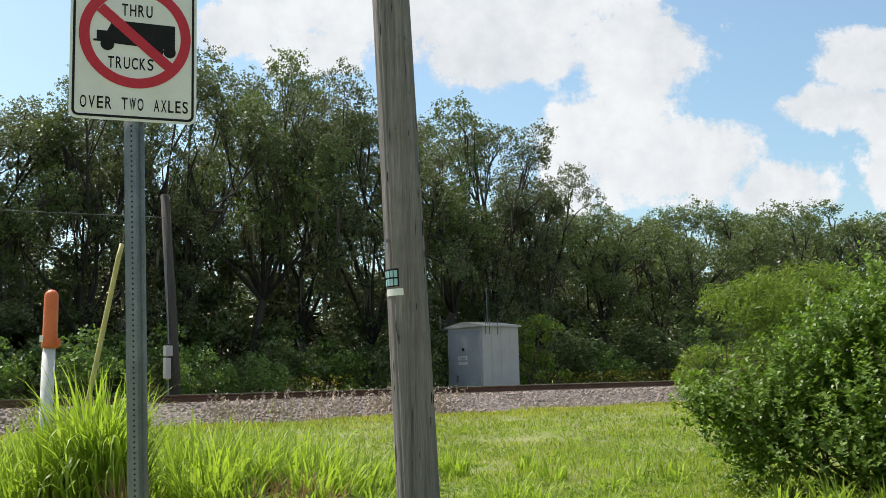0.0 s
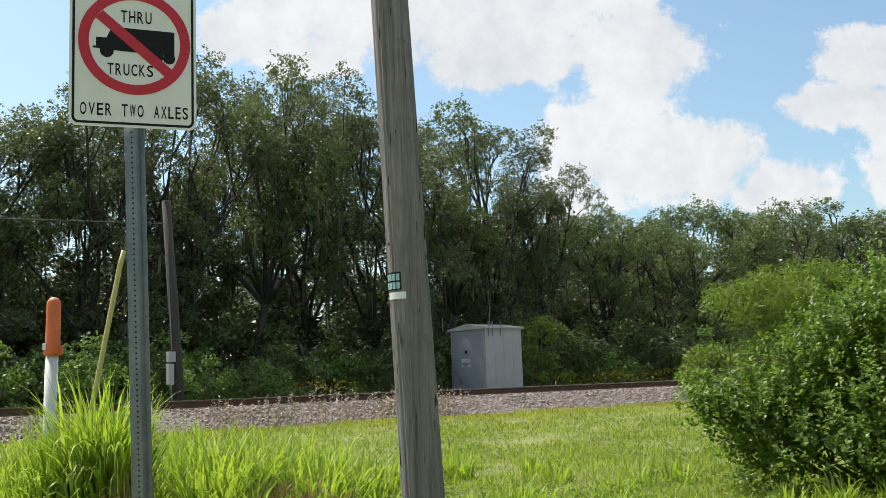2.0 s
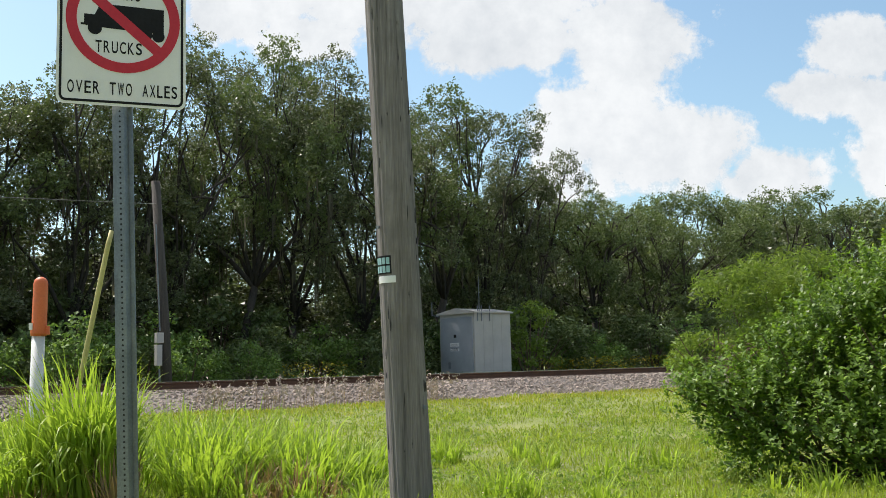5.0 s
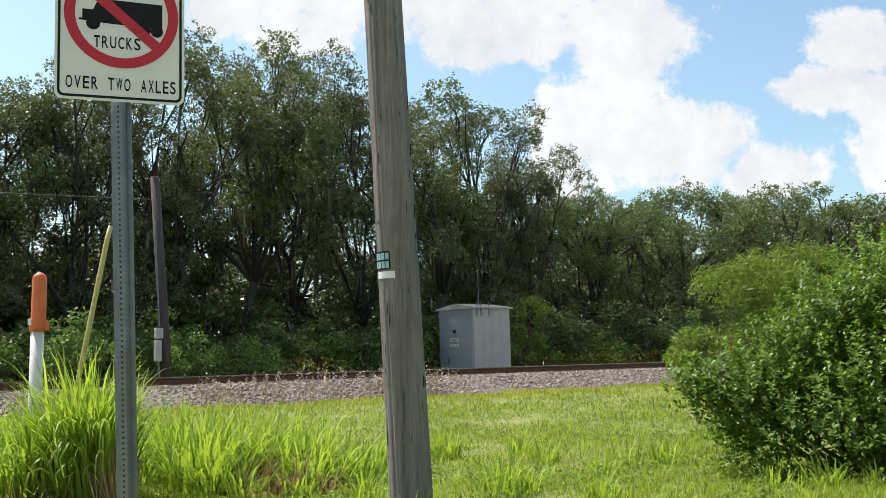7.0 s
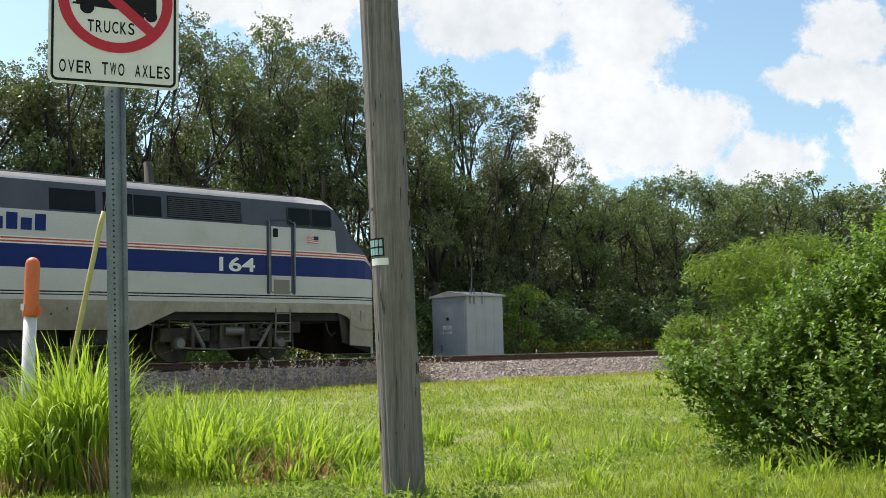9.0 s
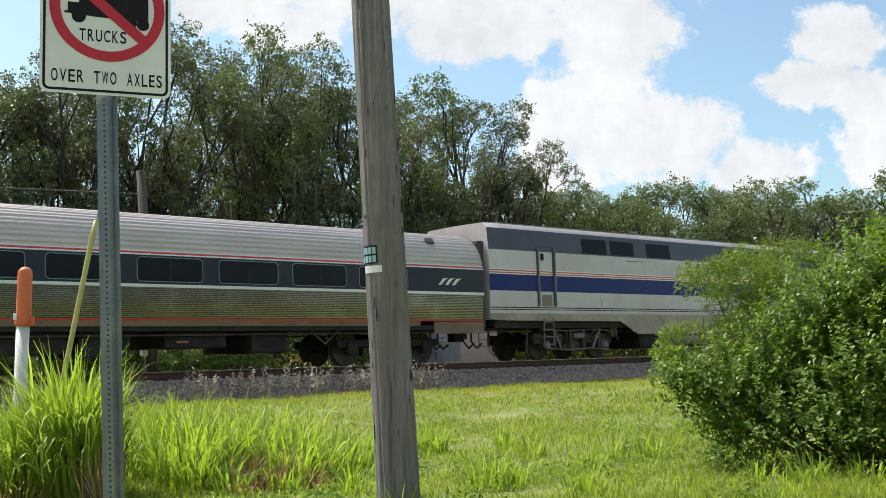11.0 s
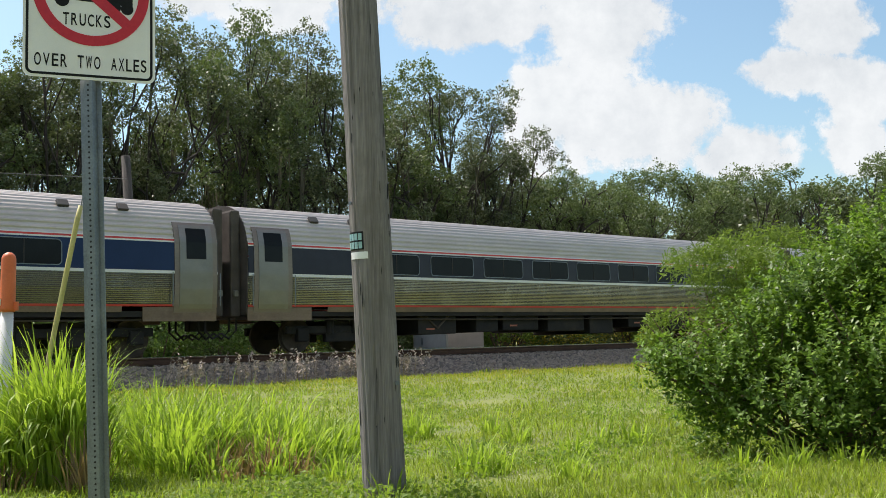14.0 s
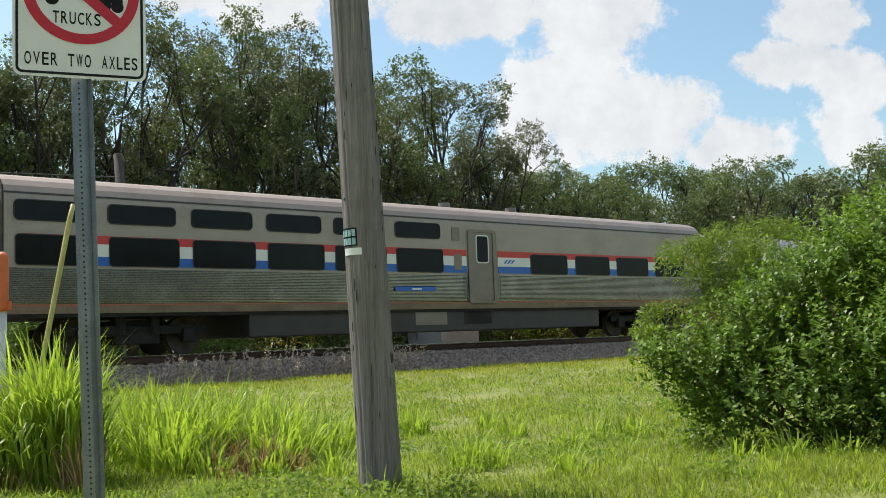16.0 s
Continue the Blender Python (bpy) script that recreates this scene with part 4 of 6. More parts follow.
TALL = "tall bright green grass tussock with arching blades"
for k, (x, y, n, rad, lo, hi) in enumerate(((-3.12, 8.3, 420, 0.27, 0.65, 1.40), (-2.90, 8.2, 220, 0.18, 0.6, 1.25), (-3.4, 8.45, 300, 0.3, 0.5, 1.05), (-3.75, 8.5, 260, 0.4, 0.4, 0.85), (-4.2, 9.2, 260, 0.5, 0.4, 0.85), (-4.6, 10.5, 260, 0.6, 0.4, 0.9), (-3.6, 9.8, 260, 0.6, 0.4, 0.9))):
    tussock("grass_tussock", TALL, x, y, n, rad, lo, hi, 41 + k, bend=0.95, width=0.026, splay=1.0 if k > 2 else 0.35)
for k, (x, y, n, hi) in enumerate(((-2.45, 9.3, 240, 0.95), (-2.15, 9.5, 240, 0.85), (-1.85, 9.7, 220, 0.8), (-1.6, 9.4, 200, 0.7), (-1.4, 9.9, 200, 0.72), (-2.3, 10.4, 260, 0.95), (-1.8, 10.7, 240, 0.85), (-2.8, 10.2, 260, 0.95), (-1.2, 9.6, 140, 0.6), (-1.45, 9.1, 140, 0.55), (-2.3, 8.9, 160, 0.7), (-1.1, 10.6, 140, 0.55), (-3.2, 11.2, 260, 0.9))):
    tussock("grass_tussock", TALL, x, y, n, 0.32, hi * 0.4, hi, 50 + k, bend=1.35, width=0.021)
for k, (x, y, n, hi) in enumerate(((-1.95, 8.9, 130, 0.46), (-1.6, 8.8, 130, 0.44), (-1.35, 8.8, 80, 0.34), (-3.4, 8.05, 90, 0.35), (-1.7, 8.5, 60, 0.28))):
    tussock("dry_grass_tussock", "brown dry grass tussock among green blades", x, y, n, 0.25, 0.15, hi, 71 + k, M_STRAW, 1.4, 0.014)
tussock("dry_grass_tussock", "brown dry stalks at the foot of tall grass", -2.72, 7.85, 90, 0.16, 0.25, 0.55, 77, M_STRAW, 0.3, 0.016)
for k, (x, y, n, hi) in enumerate(((0.16, 8.3, 70, 0.36), (0.32, 8.45, 60, 0.34), (1.45, 10.4, 46, 0.5), (2.35, 8.6, 40, 0.24), (2.7, 8.3, 46, 0.3), (3.1, 8.2, 36, 0.24), (-0.42, 7.05, 34, 0.26), (-0.75, 10.9, 140, 0.42), (-0.35, 11.6, 140, 0.4), (0.5, 12.0, 60, 0.35), (3.6, 8.1, 40, 0.27), (-0.9, 8.3, 60, 0.3), (0.9, 8.0, 60, 0.28), (-1.9, 8.5, 70, 0.34), (-1.45, 8.55, 60, 0.3), (-2.2, 8.6, 70, 0.4), (1.1, 9.6, 70, 0.3), (1.9, 10.6, 70, 0.34), (0.7, 11.0, 70, 0.3))):
    tussock("weed_tuft", "green grass tuft taller than the lawn around it", x, y, n, 0.15, hi * 0.4, hi * 1.15, 90 + k, bend=1.1, width=0.018, category="grass tuft")


def plumes():
    """Seed heads at the edge of the ballast, and weeds along the far side of the track."""
    rng = np.random.default_rng(31)
    n = 120
    s, d = rng.uniform(10.3, 17.4, n), rng.normal(20.6, 0.3, n)
    base = np.stack([s * U.x + d * N.x, s * U.y + d * N.y, np.full(n, 0.2)], 1)
    stems = strip_mesh("seed_grass", base, rng.uniform(0, 6.283, n), rng.uniform(0.3, 0.62, n), np.full(n, 0.008), rng.uniform(0.1, 0.6, n), 3)
    tagged(link_mesh("seed_grass", stems, M_STRAW), "thin dry grass stems beside the ballast", "grass", kind="stuff")
    tips = base + np.stack([rng.normal(0, 0.05, n), rng.normal(0, 0.05, n), rng.uniform(0.28, 0.6, n)], 1)
    c = np.repeat(tips, 18, 0) + rng.normal(0, 1, (n * 18, 3)) * (0.032, 0.032, 0.095)
    tagged(link_mesh("seed_heads", quads_mesh("seed_heads", leaves(rng, c, 0.085, 0.35, 0.0), 4), M_PLUME), "pale fluffy grass seed heads beside the ballast", "grass", kind="stuff")
    n = 26000
    s, d = rng.uniform(-4, 60, n), rng.uniform(27.6, 33.0, n)
    x, y = s * U.x + d * N.x, s * U.y + d * N.y
    ok = ~((s > 25.2) & (s < 27.8) & (d > 28.6) & (d < 31.1))
    x, y, n = x[ok], y[ok], int(ok.sum())
    z = np.array([ground_z(a, b) for a, b in zip(x, y)]) - 0.02
    me = strip_mesh("far_verge", np.stack([x, y, z], 1), rng.uniform(0, 6.283, n), rng.uniform(0.25, 0.75, n), rng.uniform(0.015, 0.035, n), rng.uniform(0.1, 1.2, n), 3)
    tagged(link_mesh("far_verge", me, M_SHRUB), "rank green grass and weeds beyond the track", "grass", kind="stuff")
    v = []
    for cs, cd, k in ((19.6, 30.6, 260), (31.0, 30.2, 240), (34.5, 30.5, 380), (37.5, 30.5, 260)):
        m = k
        v.append(np.stack([at(cs, cd).x + rng.normal(0, 0.9, m), at(cs, cd).y + rng.normal(0, 0.7, m), 0.4 + rng.uniform(0.3, 0.95, m)], 1))
    tagged(link_mesh("yellow_weeds", quads_mesh("yellow_weeds", leaves(rng, np.concatenate(v), 0.09, 0.6, 0.5), 4), M_YELLOW), "yellowing weeds flowering beyond the track", "weeds", kind="stuff")


plumes()


# ---- bushes on the near side ----
def whorled_bush():
    rng = np.random.default_rng(61)
    ob = thing("bush", "large glossy green bush with leaves in whorls on upright shoots", "bush", pose(0, 0, 0))
    wood = bmesh.new()
    lv = []
    tips = []
    lobes = [(1.98, 9.4, 0.78, 0.3), (2.3, 9.3, 0.72, 0.38), (2.7, 9.4, 0.9, 0.43), (3.05, 9.4, 1.08, 0.48), (3.4, 9.4, 1.35, 0.52), (3.8, 9.4, 1.55, 0.58), (4.3, 9.5, 1.6, 0.72), (5.0, 9.7, 1.6, 0.85), (5.7, 9.9, 1.5, 0.95), (2.65, 9.1, 0.42, 0.45), (3.1, 8.9, 0.62, 0.5), (3.2, 8.8, 0.3, 0.45), (3.6, 8.85, 0.85, 0.6), (3.8, 8.75, 0.35, 0.55), (4.3, 8.9, 1.0, 0.7), (4.6, 8.8, 0.4, 0.6), (2.4, 9.6, 0.35, 0.4), (3.6, 10.1, 1.0, 0.7), (4.6, 10.4, 1.3, 0.95), (5.3, 9.2, 0.8, 0.85)]
    for x, y, z, r in lobes:
        k = int(1050 * r * r)
        v = rng.normal(size=(k, 3))
        v /= np.linalg.norm(v, axis=1)[:, None]
        v[:, 2] = np.abs(v[:, 2]) * np.where(rng.random(k) < 0.8, 1, -1)
        rad = r * np.where(rng.random(k) < 0.22, rng.uniform(1.0, 1.35, k), rng.uniform(0.4, 1.05, k))
        p = np.array((x, y, z)) + v * rad[:, None] * (1, 1, 0.95)
        tips.append(np.concatenate([p, v], 1))
        for q in range(5):
            j = rng.integers(k)
            tube(wood, [(3.7 + 0.35 * (x - 3.7), 9.3, 0.0), (3.7 + 0.75 * (x - 3.7), y, z * 0.6), tuple(p[j])], [0.025, 0.016, 0.004], 5, cap=False)
    tips = np.concatenate(tips)
    tips = tips[tips[:, 2] > 0.12]
    n = len(tips)
    per = 12
    c = np.repeat(tips[:, :3], per, 0)
    out = np.repeat(tips[:, 3:], per, 0)
    m = n * per
    up = out * 0.6 + np.array((0, 0, 0.8))
    up /= np.linalg.norm(up, axis=1)[:, None]
    c = c + up * rng.uniform(-0.11, 0.03, m)[:, None]
    ra = rng.normal(size=(m, 3))
    ra -= up * (ra * up).sum(1)[:, None]
    ra /= np.linalg.norm(ra, axis=1)[:, None]
    dirv = ra + up * rng.uniform(0.1, 1.2, m)[:, None]
    dirv /= np.linalg.norm(dirv, axis=1)[:, None]
    sidev = np.cross(dirv, up)
    sidev /= np.linalg.norm(sidev, axis=1)[:, None] + 1e-9
    ln = rng.uniform(0.034, 0.066, m)[:, None]
    wd = ln * rng.uniform(0.2, 0.3, m)[:, None]
    nrm = np.cross(sidev, dirv)
    tip = c + dirv * ln - nrm * ln * 0.12
    mid = c + dirv * ln * 0.55
    lv = np.stack([c, mid + sidev * wd + nrm * ln * 0.03, tip, mid - sidev * wd + nrm * ln * 0.03], 1)
    inner = []
    for x, y, z, r in lobes:
        k = int(2100 * r * r)
        v = rng.normal(size=(k, 3))
        v /= np.linalg.norm(v, axis=1)[:, None]
        inner.append(np.array((x, y, z * 0.85)) + v * (r * 0.85 * rng.uniform(0.2, 1, k))[:, None])
    inner = np.concatenate(inner)
    inner = inner[inner[:, 2] > 0.03]
    lv = np.concatenate([lv, leaves(rng, inner, 0.07, 0.42, 0.4)])
    part("stem", wood, M_TWIG, ob)
    link_mesh("foliage", quads_mesh("foliage", lv, 4), M_BUSH, ob)


whorled_bush()


def willow_bush():
    rng = np.random.default_rng(62)
    ob = thing("willow_shrub", "feathery light green shrub behind the glossy bush", "bush", pose(0, 0, 0))
    wood = bmesh.new()
    clumps = []
    for x, y, z, r in ((3.35, 15.9, 1.05, 0.5), (3.95, 16.2, 1.95, 0.62), (4.6, 16.5, 2.05, 0.7), (5.3, 16.8, 2.15, 0.75), (4.2, 16.0, 1.1, 0.75), (5.0, 16.2, 1.2, 0.85), (6.0, 17.0, 1.8, 0.9), (3.6, 15.8, 0.65, 0.5), (7.0, 17.5, 1.8, 1.0)):
        for _ in range(9):
            v = rng.normal(size=3)
            v /= np.linalg.norm(v)
            q = np.array((x, y, z)) + v * r * 0.6
            clumps.append((*q, r * rng.uniform(0.35, 0.6)))
        tube(wood, [(4.6 + 0.3 * (x - 4.6), 16.4, 0.0), ((x + 4.6) / 2, y, z * 0.5), (x, y, z)], [0.05, 0.03, 0.01], 5)
    for _ in range(60):
        p = np.array((3.75, 15.5, 0.98)) + rng.normal(0, 1, 3) * (0.3, 0.25, 0.2)
        e = p + rng.normal(0, 1, 3) * 0.2
        tube(wood, [tuple(p), tuple(e)], 0.006, 4, cap=False)
    pts = crown_points(rng, clumps, 2700, 0.9)
    part("stem", wood, M_TWIG, ob, "reddish brown twigs")
    link_mesh("foliage", quads_mesh("foliage", leaves(rng, pts, 0.105, 0.17, 0.0, 0.4), 4), M_WILLOW, ob)


willow_bush()


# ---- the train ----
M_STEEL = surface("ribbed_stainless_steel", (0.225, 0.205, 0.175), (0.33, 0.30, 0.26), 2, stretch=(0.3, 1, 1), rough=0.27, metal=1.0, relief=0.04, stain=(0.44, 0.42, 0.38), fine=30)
M_DULL = surface("dull_steel_panel", (0.19, 0.15, 0.125), (0.28, 0.23, 0.195), 2, stretch=(0.4, 1, 1), rough=0.45, metal=0.5, relief=0.05, stain=(0.24, 0.205, 0.165), fine=30)
M_PALESTEEL = surface("pale_steel_side", (0.325, 0.265, 0.222), (0.415, 0.35, 0.297), 2, stretch=(0.4, 1, 1), rough=0.45, metal=0.4, relief=0.05, stain=(0.28, 0.23, 0.19), fine=30)
M_SILLDIRT = surface("rust_stained_sill", (0.17, 0.115, 0.075), (0.30, 0.215, 0.145), 2, stretch=(0.6, 1, 1), rough=0.6, metal=0.2, relief=0.06, stain=(0.12, 0.075, 0.05), fine=25)
M_DUSTSILVER = surface("dust_stained_silver_paint", (0.26, 0.21, 0.155), (0.44, 0.375, 0.30), 1.6, stretch=(0.7, 1, 0.5), rough=0.5, relief=0.05, stain=(0.2, 0.15, 0.1), fine=18)
M_SILVER = surface("silver_white_paint", (0.50, 0.46, 0.455), (0.61, 0.565, 0.565), 1.2, stretch=(0.5, 1, 1), rough=0.32, relief=0.03, stain=(0.44, 0.39, 0.345), fine=25)
M_GREYPAINT = surface("slate_grey_paint", (0.06, 0.06, 0.085), (0.095, 0.095, 0.125), 1.5, rough=0.35, relief=0.03)
M_BLUE = surface("deep_blue_paint", (0.004, 0.012, 0.115), (0.007, 0.02, 0.16), 1.5, rough=0.35, relief=0.03)
M_BANDBLUE = surface("blue_band_paint", (0.008, 0.022, 0.075), (0.014, 0.034, 0.105), 1.5, rough=0.35, relief=0.03)
M_BANDDIM = surface("faded_dark_band_paint", (0.02, 0.022, 0.036), (0.036, 0.038, 0.056), 1.5, rough=0.4, relief=0.04)
M_BRIGHTBLUE = surface("bright_blue_stripe", (0.015, 0.10, 0.42), (0.025, 0.145, 0.54), 2, rough=0.35, relief=0.03)
M_RED = surface("red_stripe_paint", (0.50, 0.035, 0.03), (0.64, 0.06, 0.045), 2, rough=0.4, relief=0.03)
M_RUSTRED = surface("faded_red_stripe", (0.34, 0.09, 0.05), (0.46, 0.14, 0.08), 2, rough=0.5, relief=0.03)
M_WHITE = surface("white_stripe_paint", (0.68, 0.68, 0.66), (0.78, 0.78, 0.76), 2, rough=0.4, relief=0.03)
M_GLASS = surface("dark_tinted_glass", (0.008, 0.009, 0.010), (0.016, 0.017, 0.018), 2, rough=0.12, relief=0.0)
M_GLASS.node_tree.nodes["Principled BSDF"].inputs["IOR"].default_value = 1.22
for _m in (M_BLUE, M_BANDBLUE, M_BANDDIM, M_GREYPAINT):
    _m.node_tree.nodes["Principled BSDF"].inputs["Specular IOR Level"].default_value = 0.28
M_RUBBER = surface("black_rubber", (0.015, 0.014, 0.014), (0.05, 0.045, 0.042), 4, rough=0.75, relief=0.2)
M_UNDER = surface("sooty_underframe", (0.010, 0.009, 0.008), (0.035, 0.03, 0.026), 3, rough=0.8, metal=0.2, relief=0.3, stain=(0.055, 0.042, 0.03))
M_TRUCK = surface("dusty_bogie_steel", (0.03, 0.022, 0.017), (0.12, 0.09, 0.066), 4, rough=0.85, metal=0.1, relief=0.3, stain=(0.13, 0.098, 0.07))
M_SKIRT = surface("grey_skirt", (0.034, 0.031, 0.029), (0.062, 0.057, 0.053), 2, rough=0.55, relief=0.06, stain=(0.07, 0.055, 0.042))
M_TANK = surface("dusty_tank", (0.15, 0.14, 0.125), (0.25, 0.235, 0.21), 3, rough=0.6, metal=0.3, relief=0.1)
# same steel as the sides, its base colour lightened for the sky's sheen
M_ROOF = surface("sky_lit_fluted_roof", (0.45, 0.41, 0.38), (0.61, 0.56, 0.525), 2, stretch=(0.3, 1, 1), rough=0.52, metal=0.7, relief=0.04, stain=(0.46, 0.43, 0.40), fine=30)
M_DOOR = surface("brushed_door_steel", (0.2, 0.185, 0.165), (0.29, 0.27, 0.245), 2, rough=0.4, metal=0.75, relief=0.05, stain=(0.26, 0.23, 0.19))
M_VEST = surface("brown_black_diaphragm", (0.045, 0.036, 0.03), (0.115, 0.095, 0.082), 3, rough=0.85, relief=0.3)


def along(profile, x0, x1, material, name, parent, label="", rib=0.0, pitch=0.1, both=True, end_caps=False):
    """A skin drawn along the car from a line of (half width, height) points; with ribs where rib is given."""
    pts = profile
    if rib:
        p = [Vector(q) for q in profile]
        lens = [0.0]
        for a, b in zip(p, p[1:]):
            lens.append(lens[-1] + (b - a).length)
        n = max(int(lens[-1] / pitch), 2)
        pts = []
        for i in range(n * 4 + 1):
            d = lens[-1] * i / (n * 4)
            k = min(max(j for j in range(len(lens)) if lens[j] <= d + 1e-9), len(p) - 2)
            f = (d - lens[k]) / (lens[k + 1] - lens[k])
            q = p[k].lerp(p[k + 1], f)
            t = (p[k + 1] - p[k]).normalized()
            pts.append(tuple(q + Vector((t.y, -t.x)) * (rib if i % 4 in (1, 2) else 0.0)))
    bm = bmesh.new()
    for sgn in ((-1, 1) if both else (-1,)):
        a = [bm.verts.new((x0, sgn * y, z)) for y, z in pts]
        b = [bm.verts.new((x1, sgn * y, z)) for y, z in pts]
        for i in range(len(pts) - 1):
            bm.faces.new((a[i], a[i + 1], b[i + 1], b[i]))
    bmesh.ops.recalc_face_normals(bm, faces=bm.faces)
    return part(name, bm, material, parent, label)


WHEELS = []


def wheel_mesh():
    if not WHEELS:
        bm = bmesh.new()
        tube(bm, [(0, -0.07, 0), (0, 0.05, 0), (0, 0.05, 0), (0, 0.075, 0)], [0.45, 0.455, 0.485, 0.485], 28)
        tube(bm, [(0, -0.12, 0), (0, -0.07, 0)], [0.12, 0.16], 16)
        me = bpy.data.meshes.new("wheel")
        bm.to_mesh(me)
        bm.free()
        me.materials.append(M_TRUCK)
        WHEELS.append(me)
    return WHEELS[0]


def bogie(parent, x, base=2.6, heavy=False):
    frame_z = 0.55
    iron = M_TRUCK if heavy else M_UNDER
    bm = bmesh.new()
    for sgn in (-1, 1):
        y = sgn * 1.02
        box(bm, x - base / 2 - 0.45, x + base / 2 + 0.45, y - 0.07, y + 0.07, frame_z - 0.05, frame_z + (0.28 if heavy else 0.16), 0.03)
        box(bm, x - 0.55, x + 0.55, y - 0.09, y + 0.09, 0.28, frame_z, 0.03)
    box(bm, x - 0.35, x + 0.35, -0.95, 0.95, 0.5, 0.85, 0.03)
    bg = part("bogie", bm, iron, parent, "dusty steel bogie")
    for ax in (-1, 1):
        part("axle", tube(bmesh.new(), [(x + ax * base / 2, -1.1, 0.455), (x + ax * base / 2, 1.1, 0.455)], 0.08, 10), iron, bg)
        for sgn in (-1, 1):
            w = new("wheel", wheel_mesh())
            w.parent = bg
            w.matrix_basis = Matrix.Translation((x + ax * base / 2, sgn * 0.755, 0.462)) @ (Matrix.Rotation(math.pi, 4, "Z") if sgn > 0 else Matrix.Identity(4))
            part("axle_box", new_box(x + ax * base / 2 - 0.17, x + ax * base / 2 + 0.17, sgn * 1.08 - 0.1, sgn * 1.08 + 0.1, 0.3, 0.64, 0.04), iron, bg)
            part("spring", tube(bmesh.new(), [(x + ax * 0.42, sgn * 1.08, 0.5), (x + ax * 0.42, sgn * 1.08, 0.92)], 0.12, 12), M_UNDER, bg)
    if heavy:
        for sgn in (-1, 1):
            for k in (-0.75, 0.75):
                part("damper", tube(bmesh.new(), [(x + k, sgn * 1.2, 0.35), (x + k * 1.5, sgn * 1.22, 1.0)], 0.05, 8), M_TANK, bg)
            for k in (-1.375, 1.375):
                part("wheel_hub", tube(bmesh.new(), [(x + k, sgn * 1.17, 0.462), (x + k, sgn * 1.26, 0.462)], [0.15, 0.11], 14), M_TANK, bg)
                part("coil_spring", tube(bmesh.new(), [(x + k * 0.62 + 0.09 * math.cos(i), sgn * 1.2 + 0.09 * math.sin(i), 0.62 + 0.028 * i) for i in range(14)], 0.018, 5), M_TANK, bg)
                part("sand_pipe", tube(bmesh.new(), [(x + k * 1.38, sgn * 0.9, 1.0), (x + k * 1.42, sgn * 0.85, 0.35), (x + k * 1.3, sgn * 0.78, 0.12)], 0.022, 6), M_TANK, bg)
            for k in (-1.05, -0.3, 0.3, 1.05):
                part("hanger", new_box(x + k - 0.05, x + k + 0.05, sgn * 1.2 - 0.05, sgn * 1.2 + 0.05, 0.3, 0.95, 0.012), M_TRUCK, bg)
            part("brake_rod", tube(bmesh.new(), [(x - 1.5, sgn * 1.22, 0.36), (x - 0.4, sgn * 1.24, 0.30), (x + 0.5, sgn * 1.24, 0.34), (x + 1.5, sgn * 1.22, 0.30)], 0.022, 6), M_TANK, bg)
            part("air_pipe", tube(bmesh.new(), [(x - 1.7, sgn * 1.25, 0.98), (x - 0.6, sgn * 1.27, 0.9), (x + 0.7, sgn * 1.27, 0.96), (x + 1.7, sgn * 1.25, 0.9)], 0.02, 6), M_TANK, bg)
            part("sand_box", new_box(x + 1.55, x + 1.9, sgn * 1.2 - 0.12, sgn * 1.2 + 0.12, 0.7, 1.05, 0.03), M_TRUCK, bg)
            part("brake_cylinder", tube(bmesh.new(), [(x - 0.2, sgn * 1.18, 0.75), (x + 0.3, sgn * 1.18, 0.75)], 0.11, 12), M_TANK, bg)
    return bg


def pane(parent, x0, x1, z0, z1, y, material, frame_mat, name="window", r=0.09, y_top=None, rim=0.035, label="", split=True):
    """A window: a dark pane with a thin raised frame on the near and the far side, leaning with the car's side."""
    for sgn in (-1, 1):
        w, h = x1 - x0, z1 - z0
        bm = bmesh.new()
        ring(bm, rounded(w + rim * 2, h + rim * 2, r + rim, 4, (x0 + x1) / 2, (z0 + z1) / 2), rounded(w, h, r, 4, (x0 + x1) / 2, (z0 + z1) / 2), -0.016, 0.012)
        pb = prism(bmesh.new(), rounded(w + 0.004, h + 0.004, r, 4, (x0 + x1) / 2, (z0 + z1) / 2), -0.006, 0.004)
        for b in (bm, pb):
            for v in b.verts:
                lean = 0.0 if y_top is None else (y_top - y) * (v.co.z - z0) / h
                v.co.y = sgn * (y + lean - v.co.y)
            bmesh.ops.recalc_face_normals(b, faces=b.faces)
        win = part(name, bm, frame_mat, parent)
        part("pane", pb, material, win, label or "dark tinted pane")
        if split and w > 1.0:
            part("mullion", new_box((x0 + x1) / 2 - 0.012, (x0 + x1) / 2 + 0.012, sgn * y - 0.012, sgn * y + 0.012, z0, z1), M_RUBBER, win)


def plate(parent, name, x0, x1, z0, z1, y, material, label="", thick=0.012):
    for sgn in (-1, 1):
        part(name, new_box(x0, x1, sgn * y - thick / 2, sgn * y + thick / 2, z0, z1), material, parent, label)


def swoosh(parent, x, z, w, y, material):
    """A small emblem of three bent blades."""
    for sgn in (-1,):
        for k in range(3):
            bm = bmesh.new()
            x0 = x + k * w * 0.3
            prism(bm, [(x0, z + 0.0), (x0 + w * 0.12, z), (x0 + w * 0.34, z + w * 0.2), (x0 + w * 0.46, z + w * 0.24), (x0 + w * 0.2, z + w * 0.22)], sgn * y - 0.006, sgn * y + 0.006)
            part("emblem", bm, material, parent)


